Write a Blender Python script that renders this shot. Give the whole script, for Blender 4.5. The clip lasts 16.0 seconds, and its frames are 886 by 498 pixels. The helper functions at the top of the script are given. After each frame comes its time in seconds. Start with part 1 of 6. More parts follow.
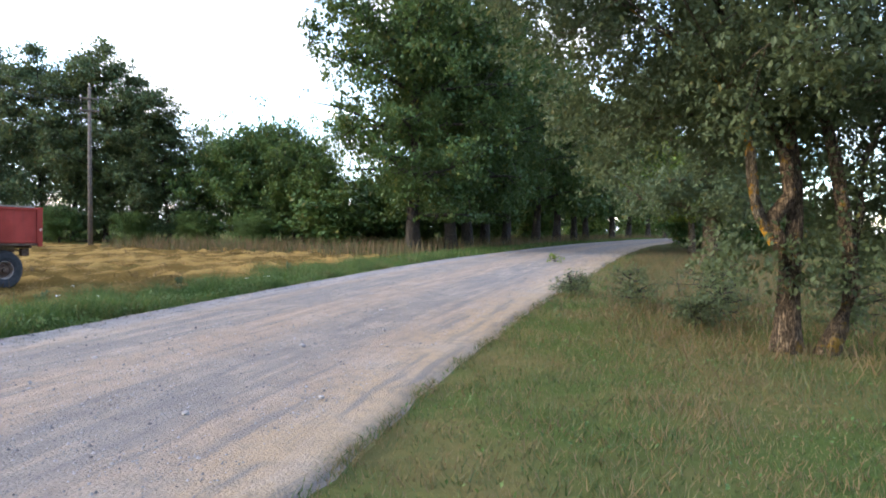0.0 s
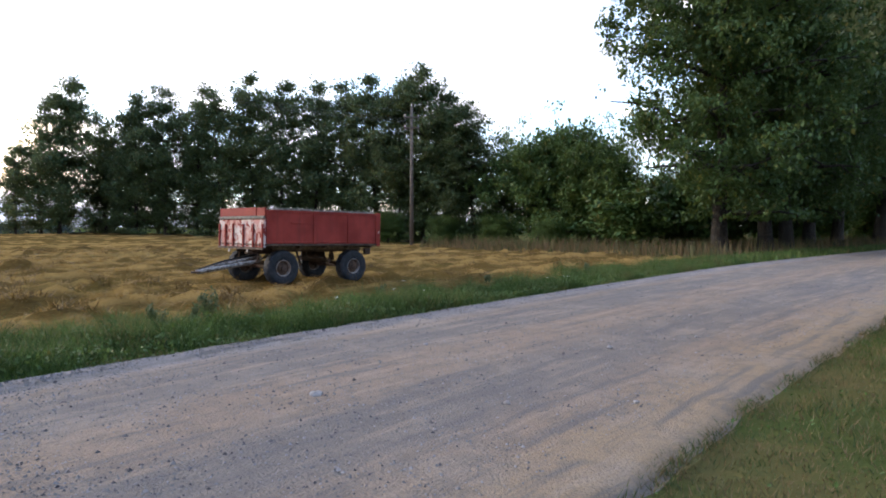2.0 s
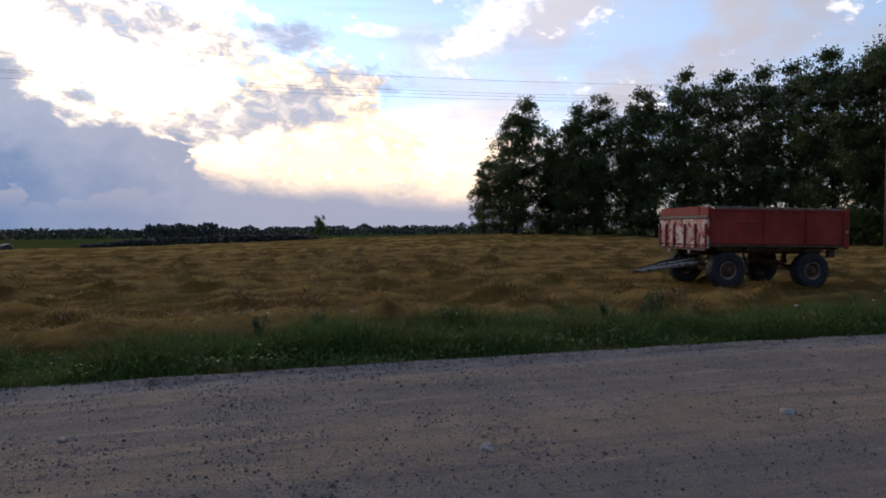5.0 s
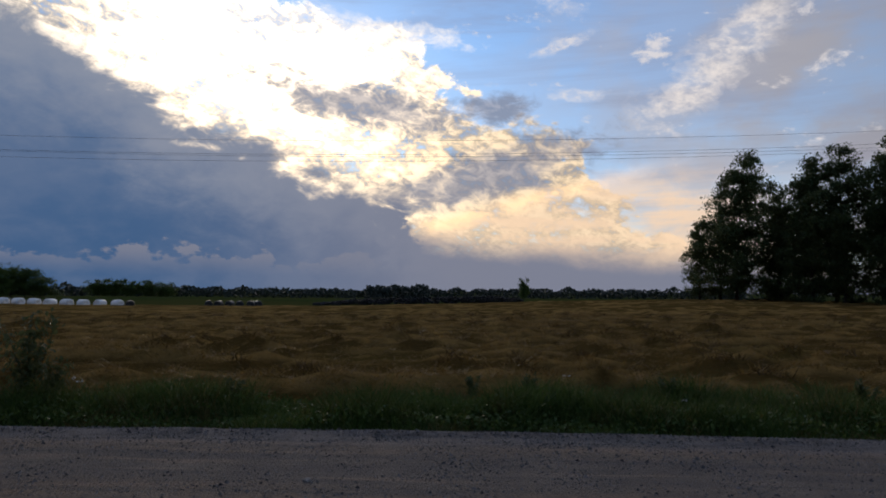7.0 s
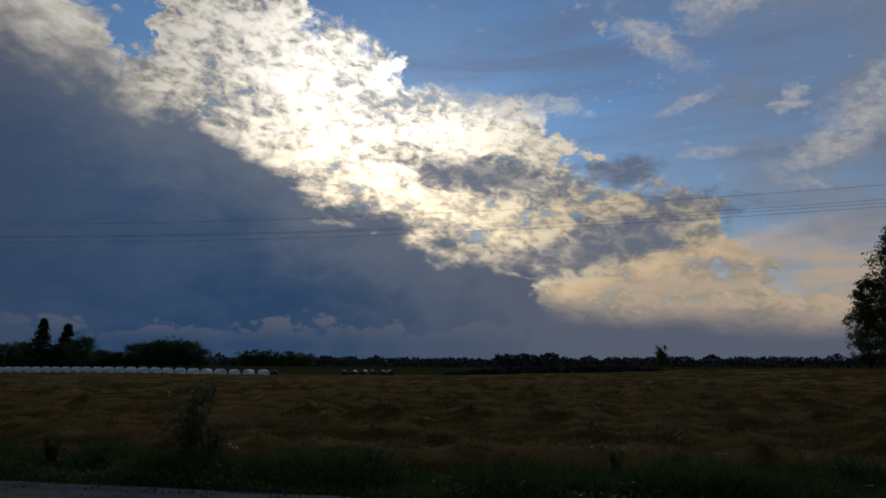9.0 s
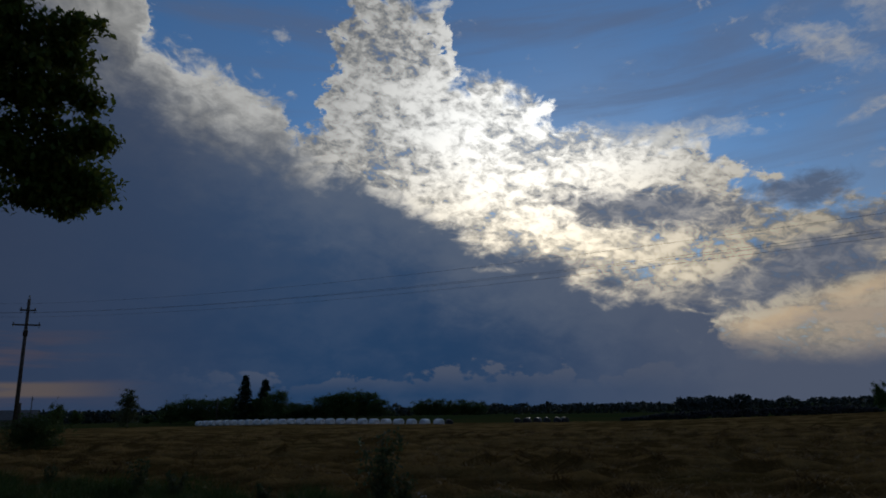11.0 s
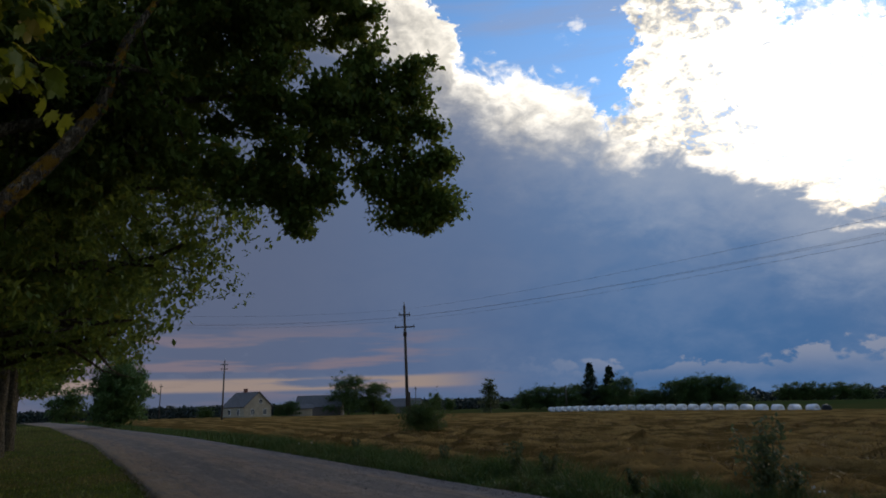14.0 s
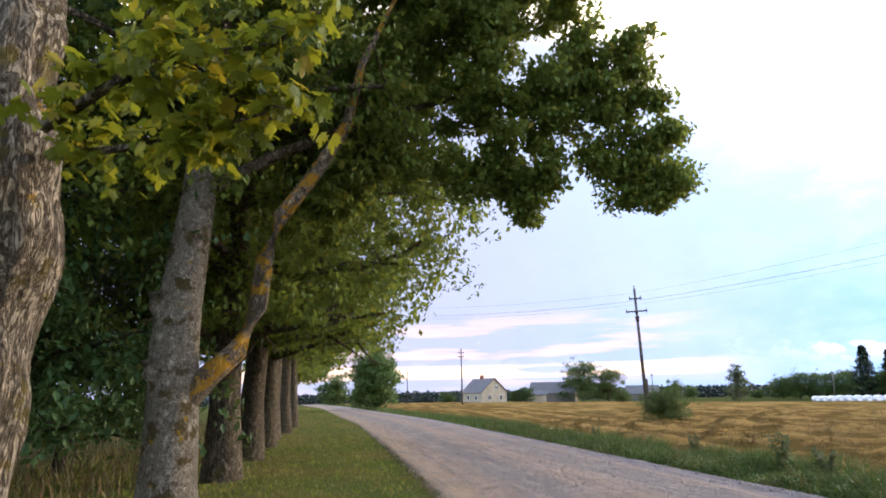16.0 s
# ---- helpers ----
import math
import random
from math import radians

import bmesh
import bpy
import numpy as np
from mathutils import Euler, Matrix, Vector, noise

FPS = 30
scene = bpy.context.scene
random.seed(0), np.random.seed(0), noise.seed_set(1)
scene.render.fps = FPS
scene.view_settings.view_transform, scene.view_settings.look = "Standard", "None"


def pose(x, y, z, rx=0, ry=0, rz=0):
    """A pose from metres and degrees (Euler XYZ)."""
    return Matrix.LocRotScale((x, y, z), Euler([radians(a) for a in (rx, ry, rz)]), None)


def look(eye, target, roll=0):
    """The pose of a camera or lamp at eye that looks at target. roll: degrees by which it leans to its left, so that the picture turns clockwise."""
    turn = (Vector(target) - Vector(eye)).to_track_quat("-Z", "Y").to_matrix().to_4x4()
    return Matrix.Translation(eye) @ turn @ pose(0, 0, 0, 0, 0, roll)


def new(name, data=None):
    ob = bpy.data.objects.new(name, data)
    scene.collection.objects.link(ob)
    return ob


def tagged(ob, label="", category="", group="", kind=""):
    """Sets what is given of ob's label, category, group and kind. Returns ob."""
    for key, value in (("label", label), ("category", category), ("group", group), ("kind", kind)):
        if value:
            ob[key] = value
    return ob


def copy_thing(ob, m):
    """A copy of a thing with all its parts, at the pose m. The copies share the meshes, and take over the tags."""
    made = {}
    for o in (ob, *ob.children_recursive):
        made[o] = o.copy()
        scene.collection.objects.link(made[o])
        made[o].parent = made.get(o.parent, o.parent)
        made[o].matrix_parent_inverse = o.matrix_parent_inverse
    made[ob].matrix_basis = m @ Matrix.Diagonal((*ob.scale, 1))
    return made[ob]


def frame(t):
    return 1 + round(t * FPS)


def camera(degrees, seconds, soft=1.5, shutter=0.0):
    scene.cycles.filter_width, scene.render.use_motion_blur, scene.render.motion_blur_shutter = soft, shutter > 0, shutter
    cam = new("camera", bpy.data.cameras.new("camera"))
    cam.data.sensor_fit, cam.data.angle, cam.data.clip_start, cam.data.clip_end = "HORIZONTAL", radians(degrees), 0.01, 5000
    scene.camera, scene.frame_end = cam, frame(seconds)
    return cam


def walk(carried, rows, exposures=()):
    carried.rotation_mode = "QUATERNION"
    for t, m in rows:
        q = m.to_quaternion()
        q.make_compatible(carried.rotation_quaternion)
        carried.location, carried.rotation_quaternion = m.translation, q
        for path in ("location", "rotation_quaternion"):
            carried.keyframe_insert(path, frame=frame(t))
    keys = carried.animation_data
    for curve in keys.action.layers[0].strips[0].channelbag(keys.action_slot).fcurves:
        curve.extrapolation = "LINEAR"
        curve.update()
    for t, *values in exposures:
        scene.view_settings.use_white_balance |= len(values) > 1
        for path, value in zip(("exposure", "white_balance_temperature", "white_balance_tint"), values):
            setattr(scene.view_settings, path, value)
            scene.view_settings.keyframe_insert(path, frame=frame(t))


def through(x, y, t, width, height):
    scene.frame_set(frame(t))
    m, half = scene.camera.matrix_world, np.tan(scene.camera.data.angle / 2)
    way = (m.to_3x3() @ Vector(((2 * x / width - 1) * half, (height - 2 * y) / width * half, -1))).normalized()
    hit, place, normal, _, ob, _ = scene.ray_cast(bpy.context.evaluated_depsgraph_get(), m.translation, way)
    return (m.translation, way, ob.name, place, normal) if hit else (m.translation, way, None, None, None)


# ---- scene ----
cam = camera(70.43, 16.0, soft=1.8)
# seconds, yaw, pitch, roll: a turn on the spot, the camera held at arm's length from the pivot
TURN = [
    (0.0, -1.71, -1.96, -0.72),
    (0.5, 4.22, -2.33, -0.45),
    (1.0, 10.37, -2.60, -0.96),
    (1.5, 17.24, -2.27, -0.59),
    (2.0, 24.52, -2.09, -0.12),
    (2.5, 31.59, -2.38, 0.08),
    (3.0, 38.83, -2.56, 0.05),
    (3.5, 44.98, -2.17, 0.46),
    (4.0, 51.10, -1.90, 0.16),
    (4.5, 56.85, -2.00, 0.19),
    (5.0, 62.30, -2.00, 0.34),
    (5.2, 64.38, -2.03, 0.39),
    (7.3, 83.27, 4.61, 0.08),
    (7.5, 84.95, 5.05, 0.55),
    (8.0, 88.07, 6.37, 0.34),
    (8.2, 89.22, 7.22, 0.09),
    (10.3, 99.11, 13.20, 1.50),
    (10.5, 101.52, 13.49, 1.65),
    (11.0, 107.51, 14.13, 1.21),
    (11.5, 112.66, 13.99, 1.73),
    (12.0, 117.09, 13.35, 1.27),
    (12.5, 121.85, 13.11, 1.46),
    (13.0, 127.55, 13.21, 1.73),
    (13.5, 133.37, 13.54, 1.53),
    (14.0, 137.50, 13.71, 1.71),
    (14.5, 141.57, 14.01, 1.77),
    (15.0, 147.42, 13.92, 1.77),
    (15.5, 152.65, 13.72, 1.35),
    (16.0, 157.95, 13.06, 1.19),
]
EYE_HEIGHT = 1.6
ARM = 0.42


def held(yaw, pitch, roll):
    a = radians(yaw)
    return pose(-math.sin(a) * ARM, math.cos(a) * ARM, EYE_HEIGHT, 90 + pitch, roll, yaw)


EXPOSURES = [
    (0.0, 3.52, 6500, 9), (1.0, 3.15, 6500, 9), (2.0, 2.75, 6550, 11), (2.5, 2.38, 6550, 10), (3.5, 2.05, 6700, 13), (4.5, 1.22, 6650, 13), (5.0, 1.0, 6650, 13), (7.5, -0.22, 6450, 11), (8.2, -0.6, 6300, 9),
    (10.5, -1.3, 5500, 7), (11.5, -1.2, 5500, 7), (12.5, -0.95, 5450, 7), (13.5, -0.1, 5700, 7), (14.5, 0.85, 6550, 9), (15.0, 1.5, 6900, 11),
    (15.5, 2.55, 7400, 13), (16.0, 3.05, 6900, 15),
]
walk(cam, [(t, held(yaw, pitch, roll)) for t, yaw, pitch, roll in TURN], EXPOSURES)

# ---------------------------------------------------------------- node helpers


class Nodes:
    """Short hand for building node trees."""

    def __init__(self, tree):
        self.tree = tree
        tree.nodes.clear()

    def put(self, kind, *links, **settings):
        n = self.tree.nodes.new(kind)
        for k, v in settings.items():
            setattr(n, k, v)
        for i, v in enumerate(links):
            if v is not None:
                self.link(v, n.inputs[i])
        return n

    def link(self, v, socket):
        if isinstance(v, bpy.types.NodeSocket):
            self.tree.links.new(v, socket)
        elif isinstance(v, bpy.types.Node):
            self.tree.links.new(v.outputs[0], socket)
        else:
            if socket.type == "RGBA" and len(v) == 3:
                v = (*v, 1)
            socket.default_value = v

    def math(self, op, a, b=None, c=None, clamp=False):
        return self.put("ShaderNodeMath", a, b, c, operation=op, use_clamp=clamp).outputs[0]

    def step(self, v, lo, hi, a=0.0, b=1.0):
        return self.put("ShaderNodeMapRange", v, lo, hi, a, b, interpolation_type="SMOOTHSTEP").outputs[0]

    def mix(self, f, a, b):
        n = self.tree.nodes.new("ShaderNodeMix")
        n.data_type = "RGBA"
        self.link(f, n.inputs[0])
        self.link(a, n.inputs[6])
        self.link(b, n.inputs[7])
        return n.outputs[2]

    def noise(self, vec, scale, detail=4.0, rough=0.55, distort=0.0):
        n = self.tree.nodes.new("ShaderNodeTexNoise")
        if vec is not None:
            self.link(vec, n.inputs["Vector"])
        n.inputs["Scale"].default_value = scale
        n.inputs["Detail"].default_value = detail
        n.inputs["Roughness"].default_value = rough
        n.inputs["Distortion"].default_value = distort
        return n.outputs[0]

    def ramp(self, v, stops):
        n = self.tree.nodes.new("ShaderNodeValToRGB")
        self.link(v, n.inputs[0])
        e = n.color_ramp.elements
        while len(e) < len(stops):
            e.new(0.5)
        for el, (p, c) in zip(e, stops):
            el.position = p
            el.color = (c, c, c, 1) if not isinstance(c, tuple) else (*c, 1)
        return n.outputs[0]


# ---------------------------------------------------------------- sky and light

SUN_AZ, SUN_EL = 96.0, 17.0

world = bpy.data.worlds.new("sky")
scene.world = world
world.use_nodes = True
w = Nodes(world.node_tree)
way = w.put("ShaderNodeTexCoord").outputs["Generated"]
sep = w.put("ShaderNodeSeparateXYZ", way)
# azimuth (0 ahead at the start, growing to the left) and elevation in degrees
az = w.math("ADD", w.math("MULTIPLY", w.math("ARCTAN2", w.math("MULTIPLY", sep.outputs[1], -1.0), w.math("MULTIPLY", sep.outputs[0], -1.0)), 57.2958), 90.0)
el = w.math("MULTIPLY", w.math("ARCSINE", sep.outputs[2]), 57.2958)
az01 = w.math("DIVIDE", w.math("ADD", az, 90.0), 360.0)


def profile(stops, top, along=None):
    """A height over the azimuth, in degrees of elevation."""
    return w.math("MULTIPLY", w.ramp(az01 if along is None else along, [((a + 90) / 360, v / top) for a, v in stops]), top)


flat = w.put("ShaderNodeCombineXYZ", w.math("DIVIDE", az, 10.0), w.math("DIVIDE", el, 6.0), 0.0).outputs[0]
streak = w.put("ShaderNodeCombineXYZ", w.math("DIVIDE", az, 22.0), w.math("DIVIDE", el, 2.2), 3.0).outputs[0]
slant = w.put("ShaderNodeCombineXYZ", w.math("DIVIDE", w.math("ADD", az, w.math("MULTIPLY", el, 0.6)), 4.6), w.math("DIVIDE", w.math("SUBTRACT", el, w.math("MULTIPLY", az, 0.30)), 2.7), 7.0).outputs[0]
n_big = w.noise(flat, 0.9, 5, 0.55)
n_mid = w.noise(flat, 2.4, 7, 0.6, 0.3)
n_fine = w.noise(slant, 2.1, 8, 0.60, 0.55)
n_cell = w.noise(slant, 5.2, 6, 0.62, 0.4)
n_streak = w.noise(streak, 1.6, 5, 0.55)

sky = w.put("ShaderNodeTexSky", sky_type="NISHITA", sun_disc=False, sun_elevation=radians(SUN_EL),
            sun_rotation=radians(-SUN_AZ), air_density=1.0, dust_density=0.15, ozone_density=3.0).outputs[0]
blue = w.put("ShaderNodeVectorMath", sky, (0.120, 0.138, 0.150), operation="MULTIPLY").outputs[0]


def centred(v, gain):
    return w.math("MULTIPLY", w.math("SUBTRACT", v, 0.5), gain)


# thin high cloud, denser towards the north
thin_amount = w.math("MULTIPLY", w.math("ADD", w.math("MULTIPLY", w.step(n_big, 0.35, 0.62), 0.5), w.step(az, 84.0, 60.0, 0.0, 0.5)), profile([(-90, .85), (20, 1.0), (52, 1.0), (64, .75), (76, .4), (86, .16), (125, .12), (150, .5), (270, .8)], 1.0), clamp=True)
thin = w.put("ShaderNodeVectorMath", (1.0, 1.01, 1.14), operation="SCALE")
w.link(w.math("MULTIPLY", profile([(-90, .16), (15, .19), (40, .30), (60, .40), (75, .42), (130, .3), (160, .2), (270, .16)], 1.0), w.step(el, 30.0, 60.0, 1.0, 0.6)), thin.inputs["Scale"])
base = w.mix(thin_amount, blue, thin.outputs[0])
n_veil = w.step(w.noise(streak, 0.7, 6, 0.6, 0.4), 0.45, 0.7)
base = w.mix(w.math("MULTIPLY", n_veil, w.step(az, 20.0, 60.0, 0.1, 0.45)), base, (0.25, 0.26, 0.34))

n_wide = w.noise(flat, 1.1, 4, 0.55, 0.2)
astray = w.math("ADD", az01, w.math("ADD", centred(w.noise(flat, 2.1, 8, 0.62, 0.4), 0.034), centred(n_fine, 0.012)))
# lower edge of the bright broken cloud over the dark bank, and its upper edge against the blue
edge = profile([(-90, 0), (50, 2.0), (60, 2.9), (68, 3.5), (80, 4.4), (83, 5.2), (84.4, 6.3), (85.2, 8.6), (87.2, 9.7), (92.4, 10.9), (97.6, 12.9), (102.7, 13.9), (105, 15), (108.5, 17.4), (111, 19), (116.5, 20.6), (120.4, 22.2), (122, 23.2), (126, 23.8), (131.3, 26), (137.8, 28.3), (144, 32), (156, 36), (200, 30), (270, 5)], 60.0, astray)
top = profile([(-90, 2), (60, 2), (68.5, 12.5), (70.3, 14.6), (77.5, 15.8), (80.3, 17.6), (82.5, 21.5), (88, 23.2), (95.6, 25.1), (97.8, 27.4), (101, 28.8), (106, 30), (107, 36), (115.6, 37), (117.6, 32), (119, 26.8), (120.6, 23.2), (121.8, 26.8), (128.6, 29.6), (135.4, 31), (136.6, 37), (144, 40), (156, 42), (200, 34), (270, 8)], 60.0, astray)
south = w.step(az, 118.5, 122.0)
ragged = w.math("MULTIPLY", w.math("ADD", w.math("ADD", centred(n_mid, 4.5), centred(n_fine, 3.6)), centred(n_wide, 4.5)), w.step(az, 82.0, 92.0, 0.22, 1.0))
above = w.math("SUBTRACT", w.math("ADD", el, ragged), edge)
below = w.math("SUBTRACT", top, w.math("ADD", el, w.math("ADD", centred(w.noise(flat, 2.6, 8, 0.62, 0.5), 9.0), centred(n_fine, 3.5))))
band = w.step(below, -0.3, 1.6)
west = w.step(az, 97.0, 86.0)
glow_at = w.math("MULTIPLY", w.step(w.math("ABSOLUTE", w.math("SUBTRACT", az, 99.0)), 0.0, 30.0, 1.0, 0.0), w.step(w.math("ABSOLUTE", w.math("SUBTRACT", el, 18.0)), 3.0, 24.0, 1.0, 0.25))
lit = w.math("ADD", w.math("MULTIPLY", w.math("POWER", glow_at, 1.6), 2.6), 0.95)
# rippled cells in the main sheet, soft heads farther south
cell = w.math("ADD", w.math("ADD", w.math("MULTIPLY", n_cell, 0.22), w.math("MULTIPLY", n_fine, 0.38)), w.math("ADD", w.math("MULTIPLY", n_mid, 0.22), w.math("MULTIPLY", n_wide, 0.18)))
holes = w.math("MAXIMUM", w.step(w.math("SUBTRACT", cell, w.math("MULTIPLY", west, 0.02)), 0.36, 0.47), south)
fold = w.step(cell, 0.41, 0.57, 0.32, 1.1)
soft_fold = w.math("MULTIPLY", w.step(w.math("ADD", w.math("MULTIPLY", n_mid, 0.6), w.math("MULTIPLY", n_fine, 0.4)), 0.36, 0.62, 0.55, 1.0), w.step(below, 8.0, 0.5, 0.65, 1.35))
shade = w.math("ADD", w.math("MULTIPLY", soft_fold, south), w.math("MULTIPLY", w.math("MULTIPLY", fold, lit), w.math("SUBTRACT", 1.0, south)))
tone = w.mix(w.step(el, 26.0, 11.0), (1.0, 0.88, 0.72), (1.0, 0.78, 0.50))
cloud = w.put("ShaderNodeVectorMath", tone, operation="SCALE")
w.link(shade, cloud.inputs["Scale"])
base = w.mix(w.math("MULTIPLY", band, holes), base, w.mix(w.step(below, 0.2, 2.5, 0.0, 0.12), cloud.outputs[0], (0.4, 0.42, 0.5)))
# small torn clouds in the blue
shred = w.math("MULTIPLY", w.step(w.math("ADD", w.math("MULTIPLY", w.noise(flat, 1.9, 7, 0.62), 0.7), w.math("MULTIPLY", n_fine, 0.3)), 0.565, 0.66), w.step(below, -1.5, -4.0))
base = w.mix(w.math("MULTIPLY", shred, 0.75), base, (0.78, 0.73, 0.70))


def drift(mid_az, mid_el, wide, tall, tilt, rough=1.0):
    """The share of a ragged cloud of its own, tilted by degrees of height for each degree of azimuth."""
    u = w.math("DIVIDE", w.math("SUBTRACT", az, mid_az), wide)
    v = w.math("DIVIDE", w.math("SUBTRACT", w.math("SUBTRACT", el, mid_el), w.math("MULTIPLY", w.math("SUBTRACT", az, mid_az), tilt)), tall)
    r = w.math("SQRT", w.math("ADD", w.math("MULTIPLY", u, u), w.math("MULTIPLY", v, v)))
    return w.step(w.math("ADD", r, w.math("ADD", centred(n_mid, 2.0 * rough), centred(n_fine, 1.8 * rough))), 1.45, 0.45)


for mid_az, mid_el, wide, tall, tilt in ((86.5, 22.8, 6.0, 0.9, 0.10), (56.0, 19.5, 5.5, 2.2, -0.7), (68.7, 17.2, 2.0, 0.5, 0.0), (70.0, 21.5, 2.0, 0.45, -0.25), (72.5, 27.0, 3.0, 1.6, 0.6), (64.0, 29.5, 6.0, 1.5, -0.2)):
    base = w.mix(w.math("MULTIPLY", drift(mid_az, mid_el, wide, tall, tilt, 1.7), w.step(cell, 0.40, 0.58, 0.15, 0.9)), base, (1.2, 1.08, 0.92) if mid_az > 80 else (0.85, 0.78, 0.72))
# grey clouds before the bright sheet
grey_drift = w.math("MAXIMUM", w.math("MAXIMUM", drift(88.0, 16.4, 8.0, 1.9, 0.14), drift(77.0, 10.3, 9.5, 2.3, -0.24)), drift(75.5, 16.2, 3.2, 1.2, 0.05))
base = w.mix(w.math("MULTIPLY", grey_drift, 0.85), base, w.mix(w.step(n_fine, 0.4, 0.62), (0.22, 0.245, 0.32), (0.36, 0.36, 0.41)))

# evening glow low in the west under a brighter rim, and pink bars low in the south
rim = w.math("SUBTRACT", w.math("ADD", 5.7, w.math("MULTIPLY", w.math("SUBTRACT", 84.6, az), 0.27)), w.math("ADD", el, w.math("ADD", centred(n_fine, 1.6), centred(n_mid, 1.2))))
warm = w.math("MULTIPLY", w.math("MULTIPLY", w.step(az, 85.2, 83.6), w.step(az, 44.0, 62.0)), w.math("MULTIPLY", w.step(rim, -0.6, 1.0), w.step(el, 12.0, 7.5)))
base = w.mix(w.math("MULTIPLY", warm, w.step(w.math("ADD", w.math("MULTIPLY", n_streak, 0.6), w.math("MULTIPLY", n_mid, 0.4)), 0.38, 0.58, 0.25, 0.92)), base, w.mix(w.step(rim, 0.4, 2.0), (1.35, 0.92, 0.52), (0.90, 0.66, 0.45)))
bank = w.step(w.math("ADD", above, centred(n_big, 2.0)), w.math("ADD", 1.4, w.math("MULTIPLY", south, 1.6)), w.math("SUBTRACT", -1.8, w.math("MULTIPLY", south, 2.2)))
dark = w.mix(w.step(el, 2.0, 24.0), (0.050, 0.108, 0.222), (0.118, 0.180, 0.300))
dark = w.mix(w.math("MULTIPLY", w.step(w.math("ADD", w.math("MULTIPLY", n_big, 0.6), w.math("MULTIPLY", n_mid, 0.4)), 0.4, 0.64), 0.6), dark, (0.118, 0.166, 0.268))
dark = w.mix(w.step(w.math("ADD", above, w.math("MULTIPLY", n_mid, 4.0)), -8.0, 1.5, 0, 0.75), dark, (0.28, 0.305, 0.365))
dark = w.mix(w.step(az, 108.0, 76.0, 0, 0.95), dark, (0.192, 0.208, 0.272))
dark = w.mix(w.step(az, 116.0, 136.0, 0, 0.6), dark, (0.084, 0.108, 0.180))
dark = w.mix(w.step(az, 128.0, 160.0, 0, 0.8), dark, (0.084, 0.093, 0.138))
heads = w.math("ADD", w.math("MULTIPLY", w.noise(flat, 2.3, 2, 0.5), 7.0), w.math("MULTIPLY", w.noise(flat, 8.0, 5, 0.6), 3.0))
puff = w.step(w.math("SUBTRACT", w.math("SUBTRACT", heads, el), 2.2), 0.0, 0.5)
puff = w.math("MULTIPLY", puff, w.step(w.math("ABSOLUTE", w.math("SUBTRACT", az, 106.0)), 13.0, 26.0, 0.75, 0.08))
dark = w.mix(w.math("MULTIPLY", puff, w.step(el, 0.9, 3.6)), dark, (0.22, 0.225, 0.275))
pink = w.math("MULTIPLY", w.step(w.math("ABSOLUTE", w.math("SUBTRACT", az, 158.0)), 12.0, 30.0, 1.0, 0.0), w.step(w.math("ABSOLUTE", w.math("SUBTRACT", el, 3.6)), 1.2, 4.2, 1.0, 0.0))
dark = w.mix(w.math("MULTIPLY", pink, w.step(n_streak, 0.46, 0.60, 0, 0.7)), dark, (0.185, 0.135, 0.148))
low = w.math("MULTIPLY", w.step(w.math("ABSOLUTE", w.math("SUBTRACT", el, 1.9)), 0.35, 0.7, 1.0, 0.0), w.step(w.math("ABSOLUTE", w.math("SUBTRACT", az, 158.0)), 18.0, 26.0, 1.0, 0.0))
dark = w.mix(w.math("MULTIPLY", low, w.step(n_streak, 0.3, 0.45, 0, 0.9)), dark, (0.26, 0.19, 0.155))
base = w.mix(bank, base, dark)
base = w.mix(w.step(el, 0.0, -3.0), base, (0.10, 0.11, 0.10))
w.put("ShaderNodeOutputWorld", w.put("ShaderNodeBackground", base, 1.0))

sun_data = bpy.data.lights.new("sun", "SUN")
sun_data.energy, sun_data.angle, sun_data.color = 0.5, radians(14), (1.0, 0.86, 0.70)
sun = new("sun", sun_data)
sun_way = Vector((-math.sin(radians(SUN_AZ)) * math.cos(radians(SUN_EL)), math.cos(radians(SUN_AZ)) * math.cos(radians(SUN_EL)), math.sin(radians(SUN_EL))))
sun.matrix_world = look(sun_way * 300, (0, 0, 0))

# ---------------------------------------------------------------- materials


def material(name, make):
    m = bpy.data.materials.new(name)
    m.use_nodes = True
    n = Nodes(m.node_tree)
    n.put("ShaderNodeOutputMaterial", make(n))
    return m


def surface(n, colour, rough=0.8, bump=None, depth=0.01, metal=0.0, spec=0.3):
    b = n.tree.nodes.new("ShaderNodeBsdfPrincipled")
    n.link(colour, b.inputs["Base Color"])
    n.link(rough, b.inputs["Roughness"])
    b.inputs["Metallic"].default_value = metal
    b.inputs["Specular IOR Level"].default_value = spec
    if bump is not None:
        k = n.tree.nodes.new("ShaderNodeBump")
        n.link(bump, k.inputs["Height"])
        k.inputs["Distance"].default_value = depth
        n.tree.links.new(k.outputs[0], b.inputs["Normal"])
    return b


def place(n):
    return n.put("ShaderNodeTexCoord").outputs["Object"]


def world_place(n):
    return n.put("ShaderNodeNewGeometry").outputs["Position"]


